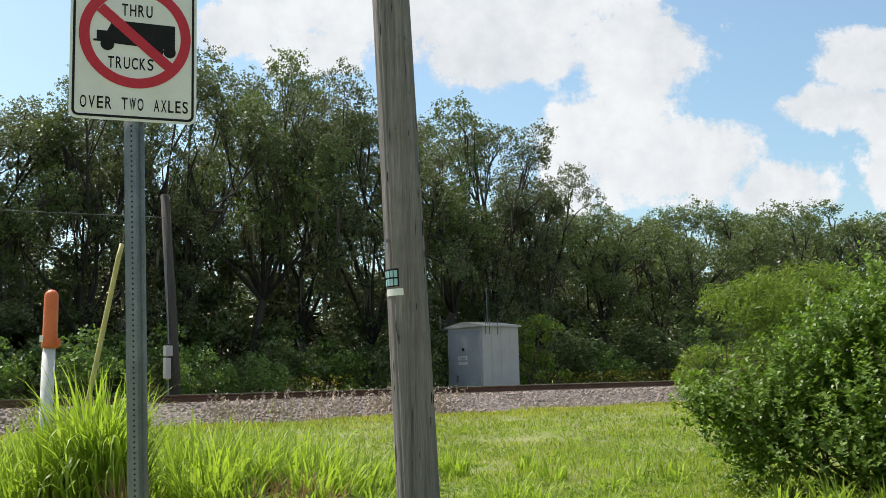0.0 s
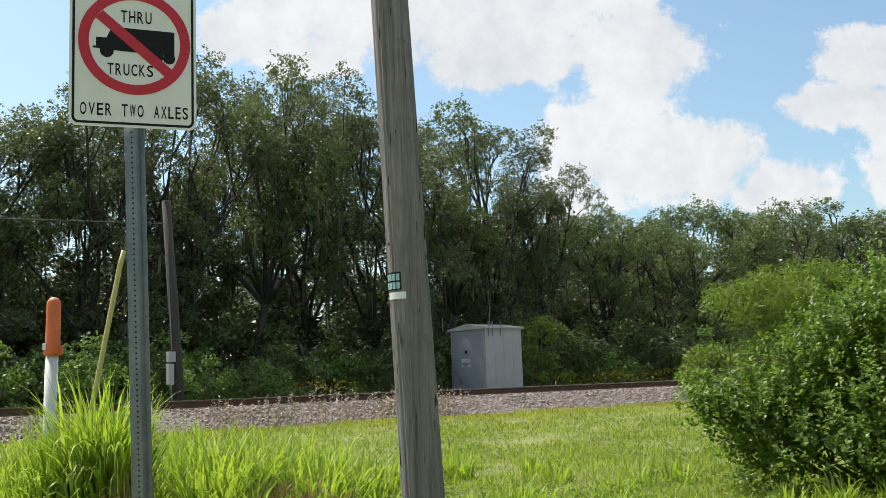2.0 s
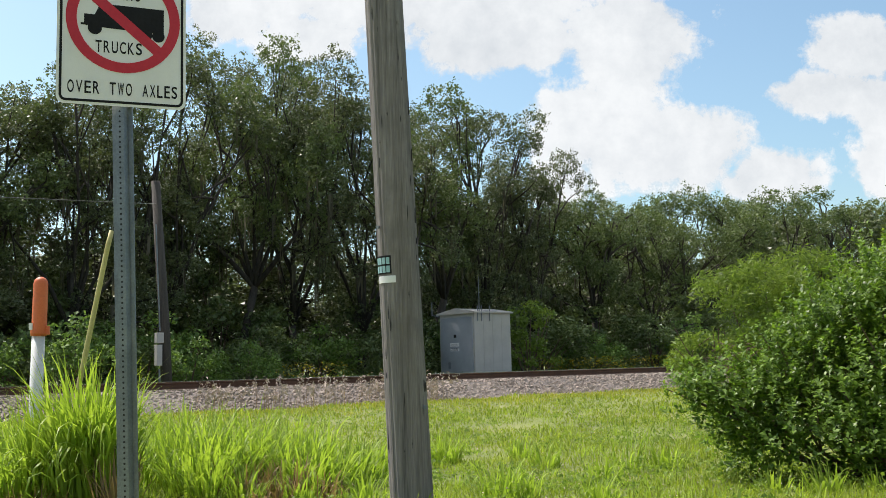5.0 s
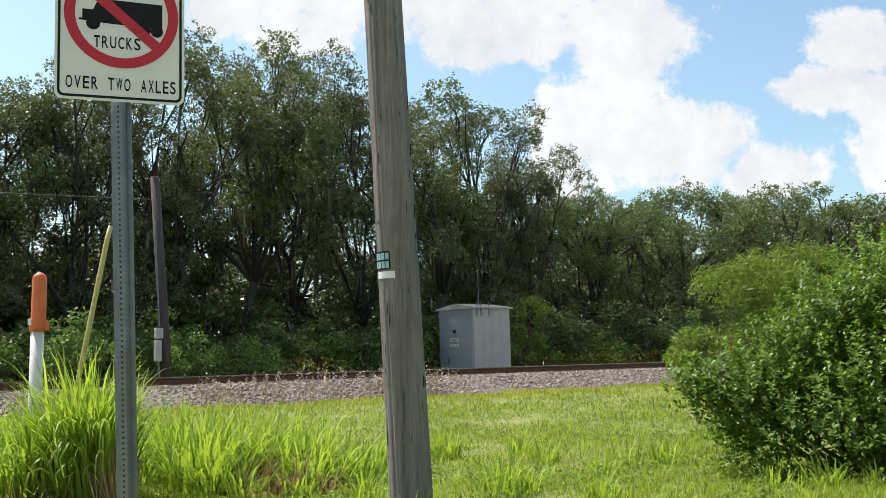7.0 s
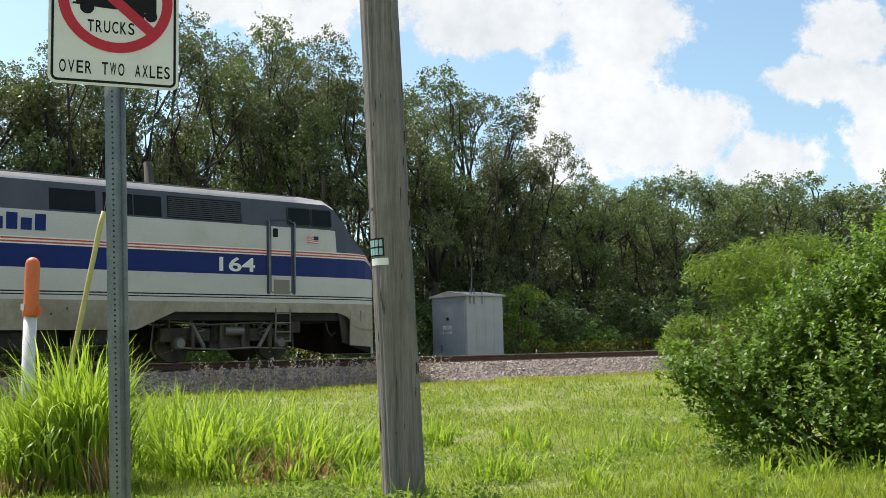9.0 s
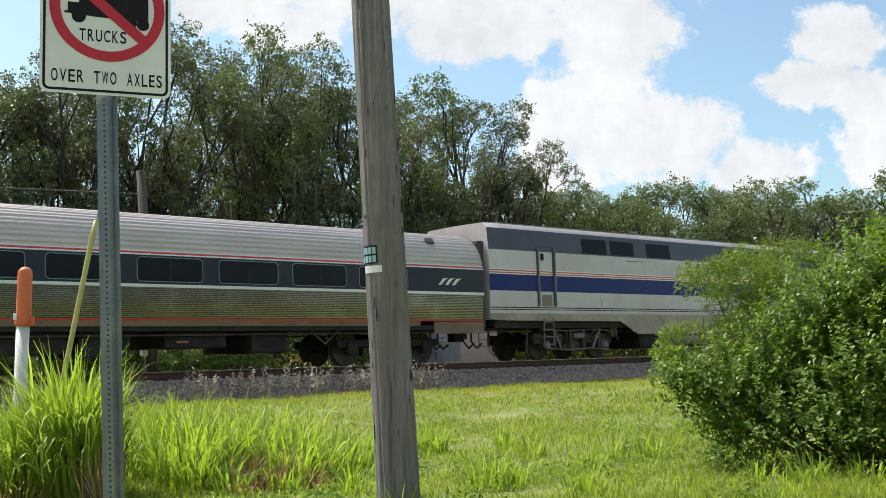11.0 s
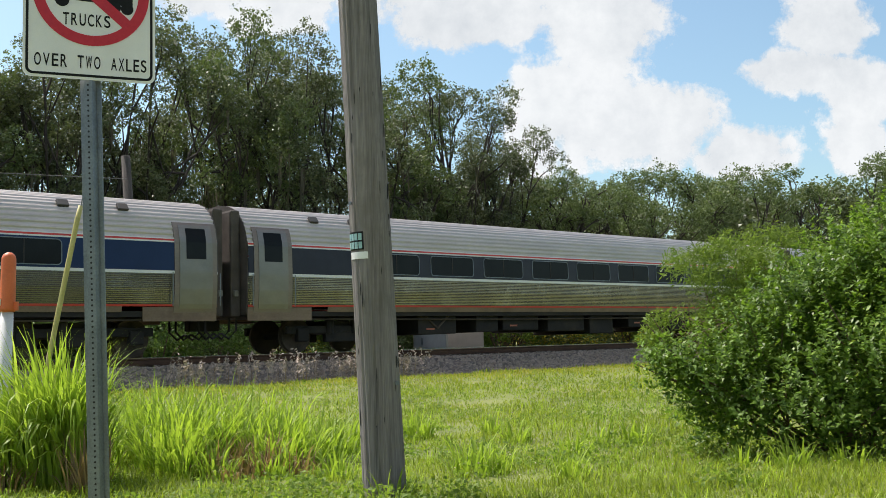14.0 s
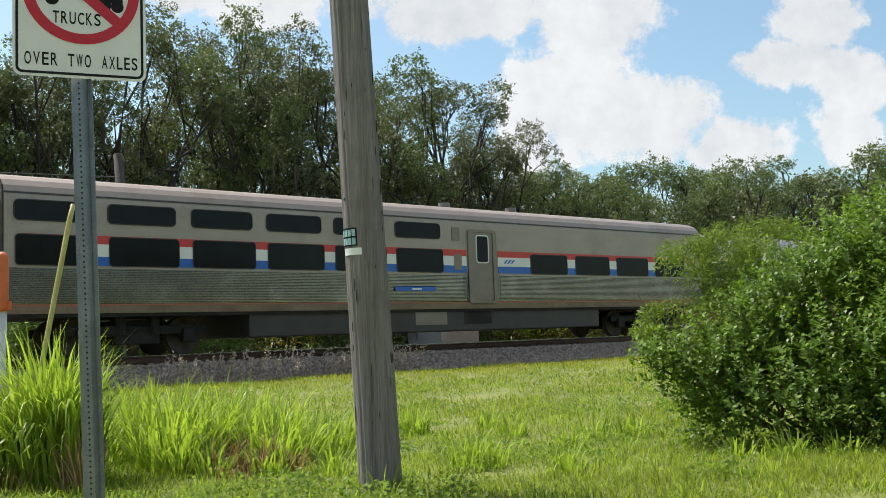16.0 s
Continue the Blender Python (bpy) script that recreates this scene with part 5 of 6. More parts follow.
SIDE = [(1.50, 1.0), (1.545, 1.25), (1.575, 1.6), (1.585, 1.98), (1.585, 2.05), (1.57, 2.72), (1.55, 2.84), (1.48, 3.08), (1.36, 3.32), (1.19, 3.52), (0.95, 3.68), (0.65, 3.79), (0.33, 3.845), (0.0, 3.86)]


def cut(profile, z0, z1):
    zs = [p[1] for p in profile]
    ys = [p[0] for p in profile]
    inside = [p for p in profile if z0 < p[1] < z1]
    return [(float(np.interp(z0, zs, ys)), z0), *inside, (float(np.interp(z1, zs, ys)), z1)]


def end_wall(parent, x, profile, material, name="end_wall"):
    bm = bmesh.new()
    pts = [(y, z) for y, z in profile] + [(-y, z) for y, z in profile[::-1] if y > 0]
    a = [bm.verts.new((x, y, z)) for y, z in pts]
    bm.faces.new(a)
    b = [bm.verts.new((x + 0.04, y * 0.985, z)) for y, z in pts]
    bm.faces.new(b[::-1])
    for i in range(len(pts)):
        j = (i + 1) % len(pts)
        bm.faces.new((a[i], b[i], b[j], a[j]))
    bmesh.ops.recalc_face_normals(bm, faces=bm.faces)
    return part(name, bm, material, parent)


def coach(name, label, band, windows, door_x, hatch_x, emblem_x=None, plate_x=None):
    car = thing(name, label, "railway coach", group="cars of the train")
    x0, x1 = -25.47, -0.43
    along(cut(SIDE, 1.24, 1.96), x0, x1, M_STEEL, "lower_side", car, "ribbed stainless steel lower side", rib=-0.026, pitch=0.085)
    along(cut(SIDE, 1.06, 1.19), x0 + 2.4, x1 - 2.4, M_SILLDIRT, "sill", car)
    along([(y + 0.006, z) for y, z in cut(SIDE, 1.19, 1.24)], x0, x1, M_RED, "sill_stripe", car, "faded red stripe")
    along([(y + 0.006, z) for y, z in cut(SIDE, 1.96, 2.03)], x0, x1, M_WHITE, "white_stripe", car)
    along(cut(SIDE, 2.03, 2.70), x0, x1, band, "window_band", car)
    along([(y + 0.003, z) for y, z in cut(SIDE, 2.70, 2.735)], x0, x1, M_WHITE, "thin_white_stripe", car)
    along([(y + 0.004, z) for y, z in cut(SIDE, 2.735, 2.78)], x0, x1, M_RED, "red_stripe", car)
    along([(y + 0.003, z) for y, z in cut(SIDE, 2.78, 2.805)], x0, x1, M_WHITE, "thin_white_stripe", car)
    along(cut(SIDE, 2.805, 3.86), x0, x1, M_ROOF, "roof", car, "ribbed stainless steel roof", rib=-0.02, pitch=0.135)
    for x in (x0 - 0.04, x1):
        end_wall(car, x, cut(SIDE, 1.0, 3.86), M_VEST)
    for a, b in ((x0 - 0.32, x0 - 0.05), (x1 + 0.05, x1 + 0.32)):
        bm = new_box(a, b, -1.28, 1.28, 0.95, 3.62, 0.06)
        part("diaphragm", bm, M_VEST, car, "dark folded gangway")
    part("floor", new_box(x0, x1, -1.48, 1.48, 0.95, 1.08), M_UNDER, car)
    for a, b in windows:
        pane(car, a, b, 2.10, 2.64, 1.588, M_GLASS, M_GALV, y_top=1.576, rim=0.02)
    # the end door with its frame and the dropped skirt below it
    dx = door_x
    for sgn in (-1, 1):
        for nm, lo, hi, w, mtl, out in (("door_frame", 0.98, 3.2, 1.12, M_DULL, 0.012), ("door", 1.14, 3.14, 0.86, M_DOOR, 0.024)):
            bm = bmesh.new()
            prof = [(y + out, z) for y, z in cut(SIDE, lo, hi)]
            a = [bm.verts.new((dx - w / 2, sgn * y, z)) for y, z in prof]
            b = [bm.verts.new((dx + w / 2, sgn * y, z)) for y, z in prof]
            for i in range(len(prof) - 1):
                bm.faces.new((a[i], a[i + 1], b[i + 1], b[i]))
            c = [bm.verts.new((dx - w / 2, sgn * (y - 0.03), z)) for y, z in prof]
            d = [bm.verts.new((dx + w / 2, sgn * (y - 0.03), z)) for y, z in prof]
            for i in range(len(prof) - 1):
                bm.faces.new((a[i + 1], a[i], c[i], c[i + 1]))
                bm.faces.new((b[i], b[i + 1], d[i + 1], d[i]))
            bmesh.ops.recalc_face_normals(bm, faces=bm.faces)
            holder = part(nm, bm, mtl, car, "plain steel door" if nm == "door" else "")
        part("door_pane", prism_lean(dx - 0.26, dx + 0.26, 2.32, 3.06, sgn), M_GLASS, holder, "dark door window")
        for k in (-0.62, 0.62):
            part("handrail", tube(bmesh.new(), [(dx + k, sgn * 1.62, 1.2), (dx + k, sgn * 1.63, 2.0)], 0.014, 6), M_GALV, car)
    ends = ((x0, x0 + 2.4), (x1 - 2.4, x1))
    for a, b in ends:
        for sgn in (-1, 1):
            lo, hi = a + (0.5 if a > -10 else 0), b - (0 if a > -10 else 0.5)
            part("end_skirt", new_box(lo, hi, sgn * 1.5 - 0.02, sgn * 1.5 + 0.02, 0.84, 1.18, 0.01), M_SILLDIRT, car, "rust-stained skirt below the door")
    for x in hatch_x:
        for sgn in (-1, 1):
            b = new_box(-0.13, 0.13, -0.10, 0.10, -0.03, 0.04, 0.015)
            b.transform(Matrix.Translation((x, sgn * 1.24, 3.5)) @ Matrix.Rotation(sgn * radians(-48), 4, "X"))
            part("roof_vent", b, M_SKIRT, car, "dark roof vent")
    for a, b in ((x0 - 0.42, x0), (x1, x1 + 0.42)):
        part("coupler", new_box(a, b, -0.14, 0.14, 0.62, 0.9, 0.03), M_UNDER, car)
        for y in (-0.95, -0.6, 0.6, 0.95):
            part("hose", tube(bmesh.new(), [(a if a < -5 else b, y, 0.55), ((a + b) / 2, y, 0.42), (b if a < -5 else a, y, 0.62), (b if a < -5 else a, y, 1.0)], 0.03, 6), M_RUBBER, car)
        part("end_lamp", new_box((a + b) / 2 - 0.06, (a + b) / 2 + 0.06, -1.36, -1.24, 1.45, 1.6, 0.02), M_TANK, car)
    for sgn in (-1, 1):
        part("brake_pipe", tube(bmesh.new(), [(x0 + 1.2, sgn * 1.36, 0.88), (-16.0, sgn * 1.38, 0.84), (-9.0, sgn * 1.38, 0.86), (x1 - 1.2, sgn * 1.36, 0.88)], 0.025, 6), M_TRUCK, car)
        for x in (-6.4, -19.6):
            part("brace", tube(bmesh.new(), [(x, sgn * 1.3, 1.0), (x + 0.5, sgn * 1.32, 0.6), (x + 1.0, sgn * 1.3, 1.0)], 0.035, 6), M_TRUCK, car)
    for bx in (-3.6, -22.3):
        bogie(car, bx, 2.6)
    rng = random.Random(len(windows))
    x = -19.8
    while x < -6.6:
        w = rng.uniform(0.9, 2.1)
        z0 = rng.uniform(0.32, 0.62)
        part("equipment_box", new_box(x, x + w, -1.3, 1.3, z0, 0.95, 0.03), M_UNDER, car, "sooty underfloor box")
        if rng.random() < 0.5:
            part("warning_label", new_box(x + 0.3, x + 0.6, -1.312, -1.3, z0 + 0.12, z0 + 0.17), M_RUSTRED, car, "small red and white label bar")
        x += w + rng.uniform(0.15, 0.9)
    if emblem_x is not None:
        swoosh(car, emblem_x - 0.2, 2.22, 0.85, 1.594, M_WHITE)
    if plate_x is not None:
        plate(car, "name_plate", plate_x, plate_x + 1.5, 1.50, 1.68, 1.60, M_DULL, "steel name plate")
        for k in range(5):
            plate(car, "plate_letter_bar", plate_x + 0.38 + k * 0.15, plate_x + 0.46 + k * 0.15, 1.54, 1.64, 1.61, M_SKIRT)
    return car


def prism_lean(x0, x1, z0, z1, sgn):
    prof = [(y + 0.03, z) for y, z in cut(SIDE, z0, z1)]
    bm = bmesh.new()
    a = [bm.verts.new((x0, sgn * y, z)) for y, z in prof]
    b = [bm.verts.new((x1, sgn * y, z)) for y, z in prof]
    for i in range(len(prof) - 1):
        bm.faces.new((a[i], a[i + 1], b[i + 1], b[i]))
    r = bmesh.ops.extrude_face_region(bm, geom=bm.faces[:])
    for v in r["geom"]:
        if isinstance(v, bmesh.types.BMVert):
            v.co.y -= sgn * 0.02
    bmesh.ops.recalc_face_normals(bm, faces=bm.faces)
    return bm


COACH_WINDOWS = [(-4.95 - 2.08 * i, -3.32 - 2.08 * i) for i in range(9)]
CAFE_WINDOWS = [(-5.86, -4.25), (-8.1, -6.5)] + [(-16.95 - 2.14 * i, -15.3 - 2.14 * i) for i in range(4)]
coach_a = coach("passenger_coach", "ribbed stainless steel coach with faded dark window band", M_BANDDIM, COACH_WINDOWS, -24.75, (-2.2, -3.5, -22.0, -23.3), -2.0)
coach_b = coach("passenger_coach", "ribbed stainless steel coach with fresh blue window band", M_BANDBLUE, COACH_WINDOWS, -24.75, (-2.2, -3.5, -22.0, -23.3), -2.0)
coach_c = coach("passenger_coach", "ribbed stainless steel coach with dull dark blue band", M_BANDDIM, COACH_WINDOWS, -24.75, (-2.2, -3.5, -22.0, -23.3), -2.0)
coach_d = coach("cafe_coach", "ribbed stainless steel cafe coach with long windowless blue band", M_BANDBLUE, CAFE_WINDOWS, -1.0, (-2.7, -4.1), -24.2, -13.2)


VSIDE = [(1.52, 1.0), (1.53, 1.3), (1.535, 3.5), (1.52, 3.66), (1.47, 3.78), (1.34, 3.92), (1.1, 4.03), (0.7, 4.12), (0.3, 4.15), (0.0, 4.16)]


def sleeper_coach():
    car = thing("sleeping_coach", "pale steel sleeping coach with two rows of dark windows", "railway coach", group="cars of the train")
    x0, x1 = -25.6, -0.35
    along(cut(VSIDE, 1.0, 1.17), x0, x1, M_SILLDIRT, "sill", car)
    along([(y + 0.004, z) for y, z in cut(VSIDE, 1.17, 1.205)], x0, x1, M_RUSTRED, "sill_stripe", car, "thin red stripe")
    along(cut(VSIDE, 1.205, 2.0), x0, x1, M_STEEL, "lower_side", car, "ribbed stainless steel lower side", rib=-0.022, pitch=0.075)
    along(cut(VSIDE, 2.0, 3.62), x0, x1, M_PALESTEEL, "upper_side", car, "smooth dull steel upper side")
    along([(y + 0.008, z) for y, z in cut(VSIDE, 2.0, 2.03)], x0, x1, M_PALESTEEL, "moulding", car)
    along(cut(VSIDE, 3.62, 4.16), x0, x1, M_PALESTEEL, "roof", car, "curved dull steel roof")
    along([(y + 0.014, z) for y, z in cut(VSIDE, 3.60, 3.64)], x0, x1, M_SKIRT, "gutter", car)
    for x in (x0 - 0.04, x1):
        end_wall(car, x, cut(VSIDE, 1.0, 4.16), M_VEST)
    for a, b in ((x0 - 0.3, x0 - 0.05), (x1 + 0.05, x1 + 0.3)):
        part("diaphragm", new_box(a, b, -1.2, 1.2, 0.95, 3.9, 0.05), M_VEST, car, "dark folded gangway")
    for nm, z0, z1, m in (("red_stripe", 2.55, 2.74, M_RED), ("white_stripe", 2.27, 2.55, M_WHITE), ("blue_stripe", 2.06, 2.27, M_BRIGHTBLUE)):
        plate(car, nm, -25.2, -12.25, z0, z1, 1.536, m)
        plate(car, nm, -10.95, -0.9, z0, z1, 1.536, m)
    for i in range(6):
        a = -14.9 - 2.09 * i
        pane(car, a, a + 1.7, 2.07, 2.71, 1.544, M_GLASS, M_RUBBER, rim=0.02, r=0.07, split=False)
        pane(car, a - 0.03, a + 1.62, 3.04, 3.46, 1.544, M_GLASS, M_RUBBER, rim=0.02, r=0.1, split=False)
    for a in (-9.5, -7.38, -5.27, -3.15):
        pane(car, a, a + 1.68, 2.07, 2.66, 1.544, M_GLASS, M_RUBBER, rim=0.02, r=0.07, split=False)
    for sgn in (-1, 1):
        part("door_frame", ring(bmesh.new(), rounded(1.18, 2.2, 0.1, 4, -11.6, 2.26), rounded(0.86, 2.06, 0.06, 4, -11.6, 2.26), sgn * 1.53, sgn * 1.575), M_DULL, car)
        dr = part("door", new_box(-12.03, -11.17, sgn * 1.535 - 0.012, sgn * 1.535 + 0.012, 1.23, 3.3, 0.006), M_DULL, car, "plain steel door")
        part("door_pane", prism(bmesh.new(), rounded(0.46, 0.78, 0.08, 4, -11.6, 2.78), sgn * 1.54, sgn * 1.56), M_GLASS, dr, "dark door window")
        part("door_pane_rim", ring(bmesh.new(), rounded(0.53, 0.85, 0.1, 4, -11.6, 2.78), rounded(0.46, 0.78, 0.08, 4, -11.6, 2.78), sgn * 1.54, sgn * 1.567), M_WHITE, dr)
        for k in (-0.68, 0.68):
            part("handrail", tube(bmesh.new(), [(-11.6 + k, sgn * 1.59, 1.3), (-11.6 + k, sgn * 1.59, 2.1)], 0.014, 6), M_GALV, car)
    plate(car, "grille", -12.75, -12.45, 2.15, 2.6, 1.548, M_DULL)
    plate(car, "grille", -12.8, -12.5, 3.0, 3.4, 1.548, M_DULL)
    swoosh(car, -10.7, 2.36, 0.5, 1.546, M_BRIGHTBLUE)
    plate(car, "name_board", -15.0, -13.5, 1.52, 1.64, 1.56, M_BRIGHTBLUE, "blue name board")
    plate(car, "name_bar", -14.4, -14.05, 1.55, 1.60, 1.568, M_WHITE)
    part("skirt", new_box(-19.6, -6.2, -1.42, 1.42, 0.36, 1.0, 0.03), M_SKIRT, car, "dark grey underfloor skirt")
    for a, b, m in ((-14.2, -13.0, M_DULL), (-13.0, -12.4, M_SKIRT), (-12.3, -11.2, M_UNDER)):
        plate(car, "skirt_panel", a, b, 0.55, 0.98, 1.426, m)
    part("floor", new_box(x0, x1, -1.48, 1.48, 0.92, 1.02), M_UNDER, car)
    for bx in (-3.4, -22.4):
        bogie(car, bx, 2.6)
    for x in (-9.1, -12.0):
        part("roof_vent", tube(bmesh.new(), [(x, -0.35, 4.1), (x, -0.35, 4.3)], [0.2, 0.18], 14), M_TANK, car)
    return car


coach_e = sleeper_coach()


def locomotive():
    loco = thing("locomotive", "silver, blue and grey diesel locomotive with sloping cab front", "locomotive", group="cars of the train")
    mats = [M_SILVER, M_BLUE, M_GREYPAINT, M_RED, M_BLACK, M_WHITE, M_GLASS, M_DUSTSILVER]
    # heights at which the colours change, and the colour from each to the next
    levels = [(0.78, 7), (1.44, 0), (1.54, 4), (1.565, 0), (1.60, 4), (1.63, 0), (2.12, 1), (2.62, 5), (2.65, 3), (2.685, 5), (2.72, 3), (2.755, 5), (2.785, 0), (3.36, 2), (4.02, 0), (4.14, 0)]
    stations = [(-20.95, 4.2, 1.50, 1.25), (-20.3, 4.22, 1.52, 1.22), (-15.05, 4.22, 1.52, 1.20), (-14.2, 4.22, 1.52, 0.78), (-6.95, 4.22, 1.52, 0.78), (-6.0, 4.22, 1.52, 1.20), (-2.4, 4.22, 1.52, 1.20), (-1.75, 4.18, 1.51, 1.20), (-1.42, 4.02, 1.48, 1.20), (-1.1, 3.62, 1.47, 1.1), (-0.72, 3.12, 1.42, 0.7), (-0.42, 2.80, 1.36, 0.55), (-0.2, 2.58, 1.28, 0.5), (-0.08, 2.42, 1.2, 0.5), (-0.04, 2.3, 1.14, 0.5)]
    bm = bmesh.new()
    rows = []
    for x, top, hw, low in stations:
        col = []
        for i, (z, m) in enumerate(levels):
            zz = max(low, min(z, top - 0.012 * (len(levels) - 1 - i)))
            w = hw
            if zz > 3.3:
                w = hw - 0.10 * (zz - 3.3)
            if i == len(levels) - 1:
                zz, w = top - 0.02, w - 0.16
            elif i == len(levels) - 2:
                zz = min(zz, top - 0.1)
            if x > -1.5 and zz > 2.75:
                w = min(w, hw - 0.10 * (zz - 2.75))
            col.append((w, zz, m))
        col.append((0.0, top, 0))
        rows.append((x, col))
    for sgn in (-1, 1):
        vs = [[bm.verts.new((x, sgn * w, z)) for w, z, m in col] for x, col in rows]
        for k, (a, b) in enumerate(zip(vs, vs[1:])):
            for i in range(len(a) - 1):
                f = bm.faces.new((a[i], b[i], b[i + 1], a[i + 1]))
                f.material_index = rows[k][1][i][2]
                if rows[k][0] >= -1.5 and i in (12, 13, 14, 15):
                    f.material_index = 2
        for col in (vs[0], vs[-1]):
            c0 = bm.verts.new((col[0].co.x, 0, col[0].co.z))
            f = bm.faces.new((*col, c0))
            f.material_index = 0
    bmesh.ops.remove_doubles(bm, verts=bm.verts, dist=0.0008)
    bmesh.ops.recalc_face_normals(bm, faces=bm.faces)
    part("body", bm, mats, loco, "silver body with deep blue band and grey upper side")
    # windscreen and lamps
    for sgn in (-1, 1):
        b = bmesh.new()
        q = [(-1.36, 0.08, 3.93), (-1.36, 1.28, 3.9), (-0.78, 1.2, 3.2), (-0.78, 0.08, 3.23)]
        f = [b.verts.new((x + 0.05, sgn * y, z + 0.03)) for x, y, z in q]
        g = [b.verts.new((x, sgn * y, z)) for x, y, z in q]
        b.faces.new(f)
        for i in range(4):
            b.faces.new((f[i], g[i], g[(i + 1) % 4], f[(i + 1) % 4]))
        bmesh.ops.recalc_face_normals(b, faces=b.faces)
        part("windscreen", b, M_GLASS, loco)
        part("headlight", tube(bmesh.new(), [(-0.1, sgn * 0.7, 2.0), (-0.02, sgn * 0.72, 2.0)], 0.12, 14), M_WHITE, loco, "round clear headlight")
    pane(loco, -2.92, -2.28, 3.44, 3.86, 1.525, M_GLASS, M_RUBBER, rim=0.025, r=0.04, y_top=1.485)
    pane(loco, -2.2, -1.62, 3.44, 3.86, 1.515, M_GLASS, M_RUBBER, rim=0.025, r=0.04, y_top=1.475)
    # doors, rails and steps
    for sgn in (-1, 1):
        for x0 in (-3.5, -18.9):
            part("door_outline", ring(bmesh.new(), rounded(0.62, 1.86, 0.05, 3, x0 + 0.37, 2.62), rounded(0.58, 1.82, 0.04, 3, x0 + 0.37, 2.62), sgn * 1.515, sgn * 1.527), M_GREYPAINT, loco)
            part("door_window", prism(bmesh.new(), rounded(0.14, 0.22, 0.02, 3, x0 + 0.2, 3.2), sgn * 1.516, sgn * 1.53), M_GLASS, loco)
            for x in (x0, x0 + 0.74):
                part("grab_rail", tube(bmesh.new(), [(x, sgn * 1.53, 1.66), (x, sgn * 1.575, 1.7), (x, sgn * 1.575, 3.45), (x, sgn * 1.53, 3.5)], 0.022, 8), M_GALV, loco)
                part("rail_recess", new_box(x - 0.05, x + 0.05, sgn * 1.522 - 0.006, sgn * 1.522 + 0.006, 1.66, 3.5), M_GREYPAINT, loco)
            part("step_recess", new_box(x0 + 0.15, x0 + 0.6, sgn * 1.522 - 0.008, sgn * 1.522 + 0.008, 1.66, 2.02), M_DULL, loco)
            lad = part("ladder", tube(bmesh.new(), [(x0 + 0.2, sgn * 1.5, 0.45), (x0 + 0.2, sgn * 1.53, 1.3)], 0.02, 6), M_TANK, loco, "steel steps")
            part("ladder_side", tube(bmesh.new(), [(x0 + 0.62, sgn * 1.5, 0.45), (x0 + 0.62, sgn * 1.53, 1.3)], 0.02, 6), M_TANK, lad)
            for k in range(4):
                part("rung", new_box(x0 + 0.2, x0 + 0.62, sgn * 1.5 - 0.05, sgn * 1.5 + 0.05, 0.47 + 0.23 * k, 0.5 + 0.23 * k), M_TANK, lad)
        # dark engine-room windows and louvres in the grey band
        for a, b in ((-8.95, -7.92), (-7.75, -7.05), (-7.02, -6.35), (-13.5, -12.2), (-15.4, -14.2), (-16.8, -15.6)):
            part("dark_screen", prism_side(a, b, 3.40, 3.88, sgn), M_GLASS, loco, "dark mesh screen")
        for a, b in ((-6.2, -4.25),):
            fr = part("louvre_panel", prism_side(a, b, 3.40, 3.92, sgn), M_BLACK, loco, "black louvred panel")
            for k in range(10):
                z = 3.43 + k * 0.048
                y = sgn * (1.535 - 0.1 * (z - 3.3))
                part("louvre", new_box(a + 0.02, b - 0.02, y - 0.012, y + 0.012, z, z + 0.02), M_GREYPAINT, fr)
        # lettering as plain bars in the place of the operator's name
        for k in range(6):
            part("name_bar", new_box(-10.75 + k * 0.3, -10.52 + k * 0.3, sgn * 1.524 - 0.004, sgn * 1.524 + 0.004, 2.92, 3.28 if k in (0, 3, 5) else 3.18), M_BLUE, loco, "blue bar of lettering")
        part("filler_box", new_box(-10.35, -10.1, sgn * 1.525 - 0.015, sgn * 1.525 + 0.015, 1.55, 1.78, 0.01), M_DULL, loco)
        fl = part("flag_white", new_box(-2.35, -2.02, sgn * 1.524 - 0.004, sgn * 1.524 + 0.004, 2.98, 3.17), M_WHITE, loco, "small striped flag")
        for k in range(4):
            part("flag_stripe", new_box(-2.35, -2.02, sgn * 1.527 - 0.004, sgn * 1.527 + 0.004, 2.985 + 0.05 * k, 3.008 + 0.05 * k), M_RED, fl)
        part("flag_corner", new_box(-2.16, -2.02, sgn * 1.530 - 0.004, sgn * 1.530 + 0.004, 3.07, 3.17), M_BLUE, fl)
        for k in range(3):
            part("vent_square", new_box(-8.9 + k * 0.35, -8.86 + k * 0.35, sgn * 1.522 - 0.004, sgn * 1.522 + 0.004, 1.1 + 0.12 * k, 1.15 + 0.12 * k), M_SKIRT, loco)
    me = text_mesh("164", 0.34, 1.0, 0.009, "LEFT")
    xs = [v.co.x for v in me.vertices]
    me.transform(Matrix.Diagonal((0.98 / (max(xs) - min(xs)), 1, 1, 1)))
    ob = link_mesh("number", me, M_WHITE, loco, "white number")
    ob.location = (-5.0, -1.526, 2.2)
    # below the frame
    part("underframe", new_box(-20.7, -0.6, -1.4, 1.4, 1.0, 1.26), M_UNDER, loco)
    part("fuel_tank", new_box(-13.9, -8.6, -1.35, 1.35, 0.3, 0.85, 0.12), M_UNDER, loco)
